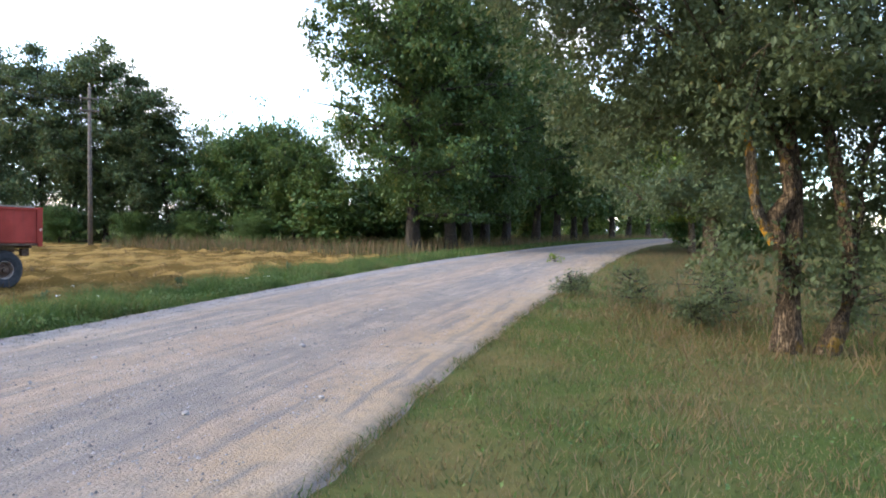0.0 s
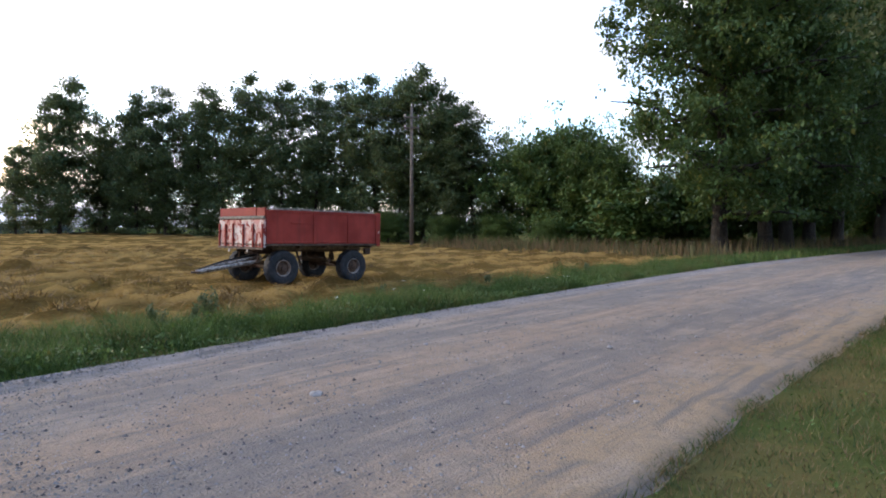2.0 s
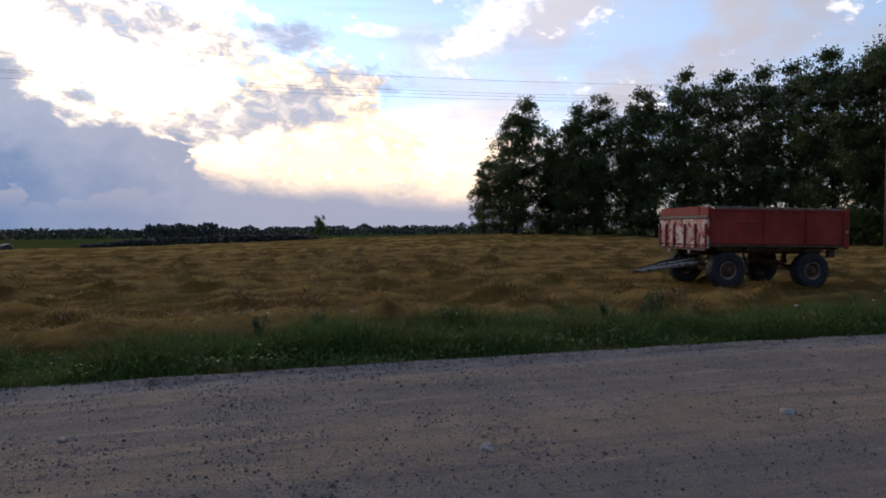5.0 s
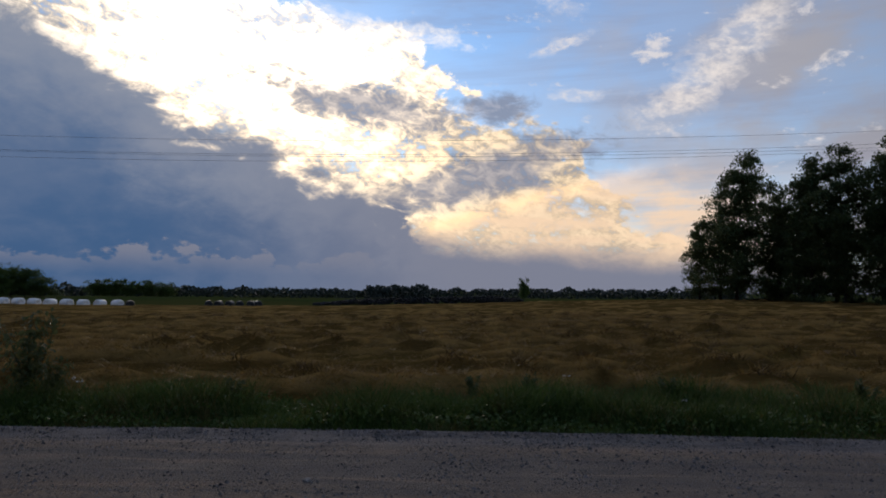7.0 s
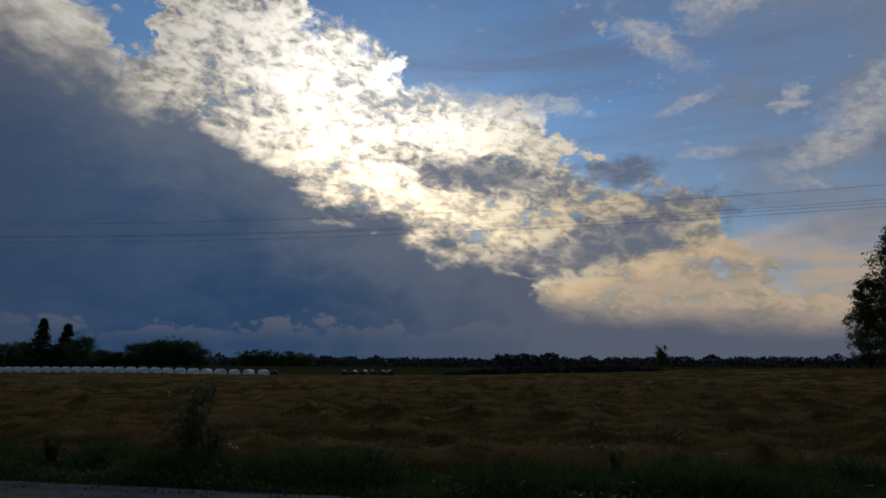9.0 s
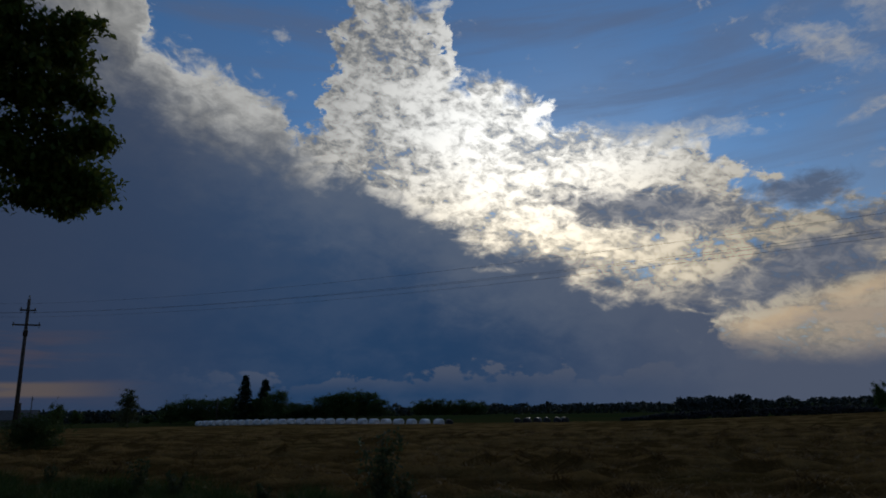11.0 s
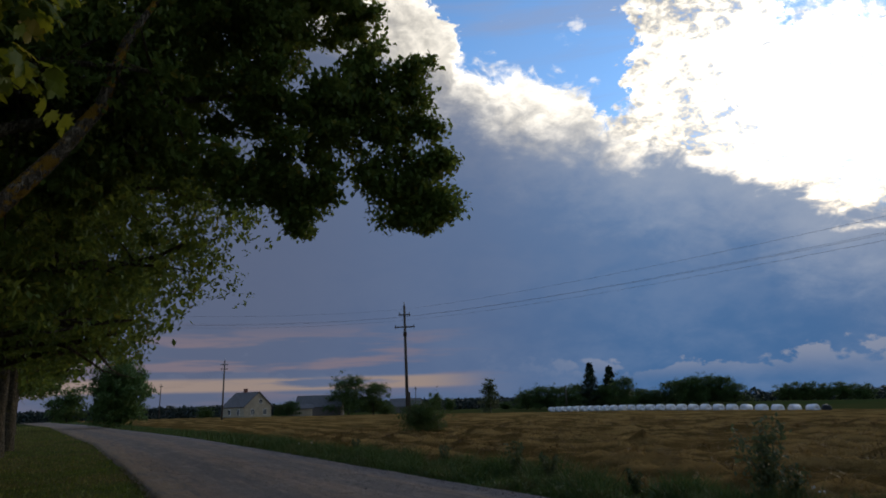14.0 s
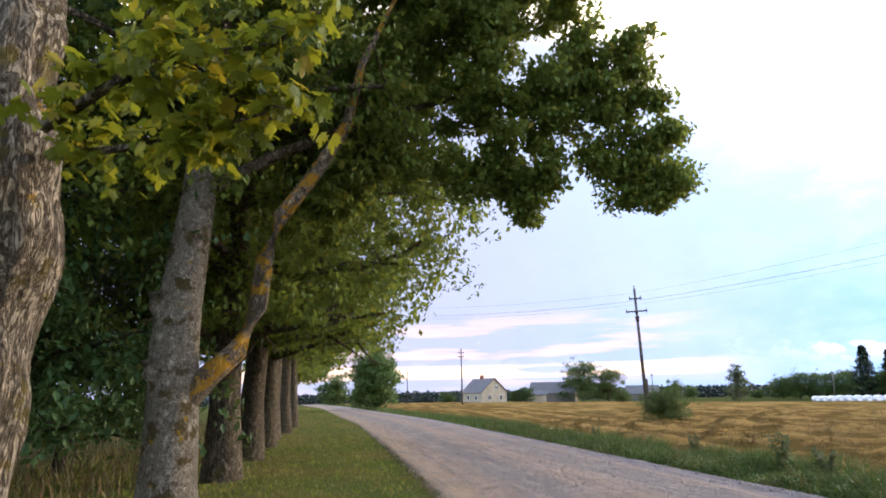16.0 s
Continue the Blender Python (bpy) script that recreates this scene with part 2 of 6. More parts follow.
def leaf_material(name, dark, light, gold, gold_share=0.06, through=0.35):
    def make(n):
        isle = n.put("ShaderNodeNewGeometry").outputs["Random Per Island"]
        own = n.put("ShaderNodeObjectInfo").outputs["Random"]
        c = n.mix(isle, dark, light)
        c = n.mix(n.math("MULTIPLY", own, 0.45), c, tuple(0.5 * (a + b) * f for a, b, f in zip(dark, light, (1.25, 1.05, 0.8))))
        c = n.mix(n.step(n.noise(world_place(n), 0.45, 3), 0.35, 0.7), c, n.mix(0.5, c, light))
        c = n.mix(n.step(isle, 1 - gold_share, 1 - gold_share * 0.4), c, gold)
        b = surface(n, c, 0.55, spec=0.25)
        t = n.put("ShaderNodeBsdfTranslucent", n.mix(0.4, c, gold))
        return n.put("ShaderNodeMixShader", through, b, t)
    return material(name, make)


def bark_material(name, dark, light, moss=(0.10, 0.09, 0.012), moss_at=0.62, lichen=None, lichen_at=0.50, grain=20.0, stretch=0.20):
    def make(n):
        p = place(n)
        tall = n.put("ShaderNodeMapping", p)
        tall.inputs["Scale"].default_value = (1, 1, stretch)
        f = n.noise(tall, grain, 9, 0.72, 1.6)
        ridge = n.put("ShaderNodeMath", n.math("SUBTRACT", n.noise(tall, grain * 0.7, 5, 0.6, 2.2), 0.5), operation="ABSOLUTE").outputs[0]
        crack = n.step(ridge, 0.0, 0.09)
        patch = n.noise(p, 2.8, 7, 0.68)
        c = n.mix(n.step(f, 0.34, 0.64), dark, light)
        c = n.mix(n.step(n.noise(p, 9, 8, 0.75), 0.50, 0.62, 0, 0.75), c, tuple(min(1, v * 1.45) for v in light))
        c = n.mix(n.math("MULTIPLY", n.math("SUBTRACT", 1.0, crack), 0.75), c, tuple(v * 0.6 for v in dark))
        c = n.mix(n.step(patch, moss_at, moss_at + 0.08, 0, 0.85), c, moss)
        if lichen:
            c = n.mix(n.step(n.noise(p, 3.1, 9, 0.72), lichen_at, lichen_at + 0.07, 0, 0.9), c, lichen)
        h = n.math("ADD", crack, n.math("MULTIPLY", f, 0.7))
        return surface(n, c, 0.92, h, 0.03, spec=0.12)
    return material(name, make)


LEAF_DARK = leaf_material("maple_leaf", (0.052, 0.098, 0.020), (0.150, 0.225, 0.044), (0.22, 0.20, 0.03), 0.06, 0.48)
LEAF_HEDGE = leaf_material("hedge_leaf", (0.018, 0.058, 0.022), (0.052, 0.118, 0.036), (0.13, 0.13, 0.03), 0.04)
LEAF_WILLOW = leaf_material("willow_leaf", (0.050, 0.115, 0.036), (0.125, 0.215, 0.065), (0.15, 0.18, 0.05), 0.04)
LEAF_AVENUE = leaf_material("avenue_leaf", (0.019, 0.050, 0.015), (0.056, 0.108, 0.030), (0.13, 0.13, 0.03))
LEAF_BELT = leaf_material("alder_leaf", (0.028, 0.058, 0.026), (0.078, 0.124, 0.050), (0.12, 0.11, 0.04), 0.04)
LEAF_GREY = leaf_material("apple_leaf", (0.046, 0.076, 0.034), (0.094, 0.128, 0.064), (0.13, 0.125, 0.045), 0.05, 0.45)
LEAF_GOLD = leaf_material("turning_maple_leaf", (0.050, 0.088, 0.007), (0.150, 0.190, 0.014), (0.28, 0.22, 0.014), 0.12, 0.6)
LEAF_BUSH = leaf_material("bush_leaf", (0.028, 0.066, 0.016), (0.085, 0.15, 0.040), (0.12, 0.12, 0.03))
NEEDLE = leaf_material("spruce_needle", (0.010, 0.024, 0.014), (0.028, 0.05, 0.026), (0.05, 0.06, 0.03), 0.02, 0.1)
# woods on the horizon: the bluish haze of distance is mixed into the green
WOODS = leaf_material("hazy_foliage", (0.018, 0.029, 0.025), (0.030, 0.045, 0.036), (0.035, 0.05, 0.04), 0.05, 0.1)
BARK = bark_material("grey_bark", (0.045, 0.036, 0.022), (0.19, 0.155, 0.105), (0.12, 0.10, 0.02), 0.58)
BARK_PALE = bark_material("pale_maple_bark", (0.115, 0.098, 0.070), (0.33, 0.295, 0.225), (0.070, 0.050, 0.010), 0.52, (0.30, 0.19, 0.014), 0.60, 34.0, 0.4)
BARK_OLD = bark_material("gnarled_maple_bark", (0.050, 0.036, 0.020), (0.28, 0.235, 0.165), (0.105, 0.080, 0.016), 0.54, (0.36, 0.20, 0.012), 0.61, 17.0, 0.22)
BARK_LICHEN = bark_material("lichen_bark", (0.075, 0.060, 0.040), (0.24, 0.195, 0.135), (0.10, 0.08, 0.03), 0.6, (0.38, 0.20, 0.015), 0.49)
BARK_BROWN = bark_material("brown_bark", (0.040, 0.030, 0.020), (0.17, 0.125, 0.080), (0.22, 0.135, 0.02), 0.56)
BARK_DARK = bark_material("dark_bark", (0.022, 0.019, 0.016), (0.085, 0.075, 0.062))


def ground_make(n):
    p = world_place(n)
    a = n.noise(p, 0.35, 5, 0.6)
    b = n.noise(p, 9.0, 6, 0.7)
    c = n.mix(n.step(a, 0.36, 0.64), (0.052, 0.072, 0.020), (0.105, 0.084, 0.034))
    c = n.mix(n.step(b, 0.4, 0.7, 0, 0.5), c, (0.06, 0.07, 0.025))
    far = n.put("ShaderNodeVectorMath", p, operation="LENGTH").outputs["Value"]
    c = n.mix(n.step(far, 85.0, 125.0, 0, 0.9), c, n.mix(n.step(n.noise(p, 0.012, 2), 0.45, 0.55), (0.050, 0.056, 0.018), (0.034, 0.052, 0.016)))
    return surface(n, c, 1.0, b, 0.04, spec=0.0)


def road_make(n):
    p = world_place(n)
    u = n.put("ShaderNodeAttribute", attribute_name="across").outputs["Fac"]
    down = n.put("ShaderNodeAttribute", attribute_name="along").outputs["Fac"]
    turn = n.put("ShaderNodeCombineXYZ", n.math("MULTIPLY", u, 3.0), n.math("MULTIPLY", down, 0.07), 0.0).outputs[0]
    lanes = n.noise(turn, 1.15, 4, 0.55)
    streak = n.noise(turn, 5.0, 6, 0.65)
    patch = n.noise(p, 0.9, 6, 0.62)
    grit = n.noise(p, 55, 4, 0.7)
    worn = n.math("SINE", n.math("ADD", n.math("MULTIPLY", u, 8.2), n.math("MULTIPLY", lanes, 2.2)))
    c = n.mix(n.step(n.math("ADD", worn, n.math("MULTIPLY", n.math("SUBTRACT", n.noise(p, 2.2, 5, 0.65), 0.5), 2.0)), -0.7, 0.7), (0.165, 0.142, 0.126), (0.245, 0.180, 0.130))
    c = n.mix(n.step(n.math("ADD", u, n.math("MULTIPLY", n.math("SUBTRACT", patch, 0.5), 0.35)), -0.60, -0.84, 0, 0.95), c, (0.30, 0.212, 0.128))
    c = n.mix(n.step(n.math("ADD", u, n.math("MULTIPLY", n.math("SUBTRACT", patch, 0.5), 0.2)), 0.66, 0.82, 0, 0.85), c, (0.215, 0.205, 0.205))
    c = n.mix(n.step(patch, 0.45, 0.7, 0, 0.65), c, (0.285, 0.232, 0.182))
    cells = n.put("ShaderNodeTexVoronoi", p)
    cells.inputs["Scale"].default_value = 38
    c = n.mix(n.step(n.noise(p, 5.0, 6, 0.7), 0.45, 0.65, 0, 0.45), c, (0.115, 0.098, 0.085))
    c = n.mix(n.step(streak, 0.50, 0.64, 0, 0.75), c, (0.125, 0.112, 0.108))
    c = n.mix(n.step(streak, 0.47, 0.34, 0, 0.6), c, (0.33, 0.25, 0.18))
    c = n.mix(n.step(grit, 0.45, 0.70, 0, 0.6), c, (0.10, 0.09, 0.085))
    c = n.mix(n.step(cells.outputs["Distance"], 0.25, 0.05, 0, 0.35), c, (0.30, 0.275, 0.25))
    c = n.mix(0.08, c, (0.34, 0.29, 0.235))
    h = n.math("ADD", n.math("MULTIPLY", cells.outputs["Distance"], -0.6), grit)
    return surface(n, c, 0.95, h, 0.022, spec=0.12)


def stubble_make(n):
    p = world_place(n)
    turn = n.put("ShaderNodeMapping", n.put("ShaderNodeMapping", p, None, (0, 0, radians(19))))
    turn.inputs["Scale"].default_value = (1.0, 0.35, 1.0)
    cover = n.put("ShaderNodeAttribute", attribute_name="cover_and_shade").outputs["Fac"]
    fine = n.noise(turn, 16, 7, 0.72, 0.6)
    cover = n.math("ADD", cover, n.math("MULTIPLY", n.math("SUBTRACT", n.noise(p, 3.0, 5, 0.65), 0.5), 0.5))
    # low values: bare stubble, with the shade of hollows and clumps painted in
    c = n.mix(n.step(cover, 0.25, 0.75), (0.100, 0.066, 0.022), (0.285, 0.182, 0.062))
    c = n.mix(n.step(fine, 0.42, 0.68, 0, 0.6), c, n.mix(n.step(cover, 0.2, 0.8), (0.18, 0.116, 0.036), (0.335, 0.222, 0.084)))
    c = n.mix(n.step(n.noise(turn, 4.2, 7, 0.72, 0.8), 0.47, 0.34, 0, 0.6), c, (0.082, 0.054, 0.018))
    c = n.mix(n.step(n.noise(p, 0.16, 4), 0.55, 0.7, 0, 0.3), c, (0.075, 0.075, 0.024))
    return surface(n, c, 0.9, n.math("ADD", fine, n.noise(turn, 4.2, 7, 0.72, 0.8)), 0.12, spec=0.0)


def blade_make(dark, light, dry, dry_share):
    def make(n):
        isle = n.put("ShaderNodeNewGeometry").outputs["Random Per Island"]
        p = world_place(n)
        patch = n.noise(p, 0.55, 4, 0.6)
        c = n.mix(isle, dark, light)
        amount = n.step(n.math("ADD", n.math("MULTIPLY", isle, 0.5), patch), 1.05 - dry_share, 1.25 - dry_share)
        c = n.mix(amount, c, dry)
        c = n.mix(n.step(n.noise(p, 1.9, 5, 0.65), 0.52, 0.66, 0, 0.6), c, n.mix(isle, tuple(v * 1.1 for v in light), tuple(v * 1.5 for v in light)))
        c = n.mix(n.step(n.noise(p, 1.2, 5, 0.65), 0.47, 0.34, 0, 0.55), c, tuple(v * 0.8 for v in dry))
        b = surface(n, c, 0.6, spec=0.2)
        return n.put("ShaderNodeMixShader", 0.3, b, n.put("ShaderNodeBsdfTranslucent", c))
    return make


GROUND = material("meadow_soil", ground_make)
GRAVEL = material("gravel_road", road_make)
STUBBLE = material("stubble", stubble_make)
LAWN = material("lawn_blade", blade_make((0.034, 0.058, 0.016), (0.080, 0.112, 0.034), (0.150, 0.108, 0.052), 0.42))
LAWN_GREEN = material("mown_blade", blade_make((0.080, 0.115, 0.012), (0.190, 0.220, 0.030), (0.26, 0.20, 0.06), 0.26))
VERGE = material("verge_blade", blade_make((0.025, 0.058, 0.012), (0.085, 0.138, 0.032), (0.16, 0.13, 0.05), 0.16))
DRY = material("dry_blade", blade_make((0.045, 0.060, 0.019), (0.112, 0.098, 0.040), (0.135, 0.090, 0.045), 0.40))
# darker copy of the straw, its brown standing in for shade at the heaps
SHADED_STRAW = material("damp_straw", blade_make((0.055, 0.034, 0.010), (0.15, 0.092, 0.026), (0.10, 0.062, 0.018), 0.4))
STRAW = material("straw", blade_make((0.150, 0.092, 0.026), (0.33, 0.212, 0.072), (0.24, 0.150, 0.046), 0.4))


def plain(name, colour, rough=0.7, metal=0.0, vary=0.25, scale=6.0, other=None):
    def make(n):
        p = place(n)
        f = n.noise(p, scale, 6, 0.65)
        c = n.mix(n.step(f, 0.35, 0.68), tuple(v * (1 - vary) for v in colour), other or tuple(min(1, v * (1 + vary)) for v in colour))
        c = n.mix(n.step(n.noise(p, scale * 7, 4, 0.7), 0.55, 0.72, 0, 0.4), c, tuple(v * 0.6 for v in colour))
        return surface(n, c, rough, f, 0.004, metal)
    return material(name, make)


STONE = material("pebble", lambda n: surface(n, n.mix(n.put("ShaderNodeNewGeometry").outputs["Random Per Island"], (0.048, 0.046, 0.048), (0.26, 0.245, 0.235)), 0.9, spec=0.15))


def red_paint_make(wear):
    def make(n):
        p = place(n)
        big = n.noise(p, 1.3, 5, 0.6)
        chip = n.noise(p, 5.0, 8, 0.68, 0.5)
        run = n.put("ShaderNodeMapping", p)
        run.inputs["Scale"].default_value = (1, 1, 0.12)
        c = n.mix(n.step(big, 0.3, 0.7), (0.17, 0.020, 0.014), (0.25, 0.036, 0.026))
        c = n.mix(n.step(n.noise(run, 9, 5), 0.5, 0.72, 0, 0.45), c, (0.11, 0.028, 0.02))
        c = n.mix(n.step(chip, 0.70 - wear, 0.73 - wear), c, n.mix(n.step(n.noise(p, 3.0, 4), 0.4, 0.6), (0.50, 0.44, 0.40), (0.40, 0.20, 0.17)))
        return surface(n, c, 0.75, chip, 0.003, spec=0.2)
    return make


RED = material("faded_red_paint", red_paint_make(0.02))
RED_WORN = material("flaking_red_paint", red_paint_make(0.24))
GREY_WOOD = plain("weathered_wood", (0.165, 0.145, 0.12), 0.9, 0, 0.4, 9)
POLE_WOOD = plain("pole_wood", (0.10, 0.085, 0.07), 0.9, 0, 0.35, 7)
RUST = plain("rusty_steel", (0.085, 0.055, 0.04), 0.85, 0.2, 0.45, 12)
STEEL = plain("worn_steel", (0.17, 0.145, 0.125), 0.6, 0.4, 0.5, 11, (0.34, 0.33, 0.32))
BEAM = plain("oiled_beam", (0.12, 0.085, 0.05), 0.85, 0, 0.4, 9)
RUBBER = plain("tyre_rubber", (0.014, 0.018, 0.024), 0.8, 0, 0.35, 10, (0.026, 0.028, 0.032))
RIM = plain("painted_rim", (0.30, 0.31, 0.32), 0.6, 0.3, 0.3, 14, (0.20, 0.13, 0.09))
WRAP = plain("white_bale_wrap", (0.78, 0.80, 0.82), 0.35, 0, 0.08, 5)
WRAP_DARK = plain("dark_bale_wrap", (0.03, 0.032, 0.035), 0.5, 0, 0.3, 5)
PLASTER = plain("cream_plaster", (0.40, 0.345, 0.245), 0.9, 0, 0.12, 1.5)
ROOF = plain("grey_roofing", (0.15, 0.145, 0.145), 0.85, 0, 0.25, 3)
WHITE = plain("white_paint", (0.75, 0.74, 0.70), 0.6, 0, 0.08, 8)
BRICK = plain("chimney_brick", (0.22, 0.10, 0.07), 0.9, 0, 0.3, 9)
CERAMIC = plain("insulator_ceramic", (0.20, 0.20, 0.20), 0.3, 0, 0.2, 9)
WIRE = plain("wire_metal", (0.10, 0.10, 0.11), 0.6, 0.6, 0.1, 2)
GLASS = material("window_glass", lambda n: surface(n, (0.03, 0.035, 0.04), 0.08, spec=0.6))

# ---------------------------------------------------------------- mesh helpers


def mesh_object(name, verts, faces, mat, parent=None, label="", smooth=True):
    me = bpy.data.meshes.new(name)
    me.from_pydata([tuple(v) for v in verts] if not isinstance(verts, np.ndarray) else verts.tolist(), [], faces if not isinstance(faces, np.ndarray) else faces.tolist())
    me.materials.append(mat)
    if smooth:
        me.polygons.foreach_set("use_smooth", [True] * len(me.polygons))
    me.update()
    ob = new(name, me)
    if parent is not None:
        ob.parent = parent
    if label:
        tagged(ob, label)
    return ob


def part(name, bm, mat, parent, label="", smooth=False):
    me = bpy.data.meshes.new(name)
    bmesh.ops.recalc_face_normals(bm, faces=bm.faces)
    bm.to_mesh(me)
    bm.free()
    me.materials.append(mat)
    if smooth:
        me.polygons.foreach_set("use_smooth", [True] * len(me.polygons))
    ob = new(name, me)
    ob.parent = parent
    if label:
        tagged(ob, label)
    return ob


def thing(name, m, label, category, group="", kind=""):
    ob = new(name)
    ob.matrix_basis = m
    return tagged(ob, label, category, group, kind)


def add_box(bm, x0, x1, y0, y1, z0, z1, bevel=0.0, m=None):
    t = Matrix.Translation(((x0 + x1) / 2, (y0 + y1) / 2, (z0 + z1) / 2)) @ Matrix.Diagonal((abs(x1 - x0), abs(y1 - y0), abs(z1 - z0), 1))
    if m is not None:
        t = m @ t
    r = bmesh.ops.create_cube(bm, size=1, matrix=t)
    if bevel:
        es = list({e for v in r["verts"] for e in v.link_edges})
        bmesh.ops.bevel(bm, geom=es, offset=bevel, segments=1, affect="EDGES")
    return bm


def box(*a, **k):
    return add_box(bmesh.new(), *a, **k)


def rod(bm, a, b, r, r2=None, sides=8):
    a, b = Vector(a), Vector(b)
    d = b - a
    m = Matrix.Translation((a + b) / 2) @ d.to_track_quat("Z", "Y").to_matrix().to_4x4()
    bmesh.ops.create_cone(bm, cap_ends=True, segments=sides, radius1=r, radius2=r if r2 is None else r2, depth=d.length, matrix=m)
    return bm


def ring_profile(bm, points, sides=28, axis="Y"):
    """A closed outline of (radius, offset) turned about an axis."""
    rows = []
    for i in range(sides):
        a = 2 * math.pi * i / sides
        rows.append([bm.verts.new((r * math.cos(a), o, r * math.sin(a))) for r, o in points])
    k = len(points)
    for i in range(sides):
        for j in range(k):
            bm.faces.new((rows[i][j], rows[(i + 1) % sides][j], rows[(i + 1) % sides][(j + 1) % k], rows[i][(j + 1) % k]))
    return bm


# ---------------------------------------------------------------- the lie of the land
# along: metres down the road from beside the camera; off: metres to its far side

ROAD_DIR = np.array((0.326, 0.946))
ROAD_SIDE = np.array((-0.946, 0.326))
CENTRE_S = [-400, -200, -130, -100, -71, -40, -21, -10, -3, 5, 15, 29, 45, 65, 100, 150, 260]
CENTRE_O = [-80, -33, -18, -11, -6.1, -0.5, 2.0, 3.3, 4.43, 5.13, 5.46, 5.4, 4.6, 2.9, -2.5, -14, -50]
HALF_S = [-100, -40, -10, 0, 10, 25, 65]
HALF_W = [2.2, 2.55, 2.65, 2.87, 3.1, 3.8, 3.8]


def smooth_between(s, xs, ys):
    total = 0
    for d in (-3, -1.5, 0, 1.5, 3):
        total = total + np.interp(np.asarray(s, float) + d, xs, ys)
    return total / 5


def centre(s):
    return smooth_between(s, CENTRE_S, CENTRE_O)


def half(s):
    return smooth_between(s, HALF_S, HALF_W)


def spot(s, o):
    """The place at s along the road and o to its side."""
    s, o = np.asarray(s, float), np.asarray(o, float)
    return s * ROAD_DIR[0] + o * ROAD_SIDE[0], s * ROAD_DIR[1] + o * ROAD_SIDE[1]


def land(x, y):
    x, y = np.asarray(x, float), np.asarray(y, float)
    d = np.hypot(x, y)
    rise = 0.8 * np.exp(-((x + 73) ** 2 + (y - 42) ** 2) / (2 * 24.0 ** 2))
    fall = -0.0125 * np.clip(d - 150, 0, 600)
    dip = -1.3 * np.exp(-((x + 125) ** 2 + (y + 108) ** 2) / (2 * 42.0 ** 2))
    hollow = -1.15 * np.exp(-((x + 115) ** 2 + (y + 5) ** 2) / (2 * 38.0 ** 2))
    brow = -0.03 * np.clip(d - 117, 0, 45) * np.exp(-((np.degrees(np.arctan2(-x, y)) - 88) / 15) ** 2)
    return rise + fall + dip + hollow + brow


def at(azimuth, dist):
    a = radians(azimuth)
    x, y = -math.sin(a) * dist, math.cos(a) * dist
    return x, y, float(land(x, y))


def grid_sheet(name, s_values, o_of, mat, lift, kind_label, category, wave=None):
    """A sheet over rows of s and, for each, a list of offsets."""
    verts, faces = [], []
    k = None
    for s in s_values:
        o = np.asarray(o_of(s))
        x, y = spot(np.full(len(o), s), o)
        z = land(x, y) + lift
        if wave is not None:
            z = z + wave(x, y, s, o)
        k = len(o)
        verts.extend(zip(x.tolist(), y.tolist(), z.tolist()))
    for i in range(len(s_values) - 1):
        for j in range(k - 1):
            a = i * k + j
            faces.append((a, a + k, a + k + 1, a + 1))
    ob = mesh_object(name, verts, faces, mat)
    return tagged(ob, kind_label, category, kind="structure")


# ground: one sheet to the horizon
radii = np.concatenate([[0.01], np.arange(1, 30, 1.0), np.geomspace(30, 4500, 90)])
turns = np.linspace(0, 2 * math.pi, 145)[:-1]
gv, gf = [], []
for r in radii:
    x, y = r * np.cos(turns), r * np.sin(turns)
    gv.extend(zip(x.tolist(), y.tolist(), (land(x, y) - 0.02).tolist()))
for i in range(len(radii) - 1):
    for j in range(144):
        a, b = i * 144 + j, i * 144 + (j + 1) % 144
        gf.append((a, b, b + 144, a + 144))
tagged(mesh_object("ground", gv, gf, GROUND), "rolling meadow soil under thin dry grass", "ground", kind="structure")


def bumps(x, y, scale, seed):
    return np.array([noise.noise((a * scale + seed, b * scale, seed)) for a, b in zip(np.ravel(x), np.ravel(y))]).reshape(np.shape(x))


# road: cambered gravel with wheel tracks and a loose ridge at its far edge
road_s = np.concatenate([np.arange(-240, -40, 4.0), np.arange(-40, 45, 0.5), np.arange(45, 200, 4.0)])


def road_offsets(s):
    wander = 0.10 * noise.noise((s * 0.9, 3.0, 0.0)) + 0.10 * noise.noise((s * 2.7, 9.0, 0.0))
    return centre(s) + (half(s) + 0.10 + wander) * np.linspace(-1, 1, 41)


def road_wave(x, y, s, o):
    u = np.linspace(-1, 1, 41)
    camber = 0.05 * (1 - u ** 2) - 0.075 * np.clip((np.abs(u) - 0.95) / 0.05, 0, 1)
    ridge = 0.05 * np.exp(-((u - 0.90) / 0.05) ** 2) - 0.02 * np.exp(-((u - 0.45) / 0.1) ** 2) - 0.02 * np.exp(-((u + 0.35) / 0.1) ** 2)
    return camber + ridge + (0.012 * bumps(x, y, 1.4, 3) if abs(s) < 45 else 0)


road = grid_sheet("road", road_s, road_offsets, GRAVEL, 0.03, "pale rutted gravel road with loose stones", "road", road_wave)

road.data.attributes.new("across", "FLOAT", "POINT").data.foreach_set("value", np.tile(np.linspace(-1, 1, 41), len(road_s)).astype(np.float32))
road.data.attributes.new("along", "FLOAT", "POINT").data.foreach_set("value", np.repeat(road_s, 41).astype(np.float32))

# stubble field with straw lying in loose swaths
field_s = np.concatenate([np.arange(-170, -60, 3.0), np.arange(-60, 34.1, 0.45)])
U = np.concatenate([np.arange(0, 40, 0.45), np.geomspace(40, 88, 26)])


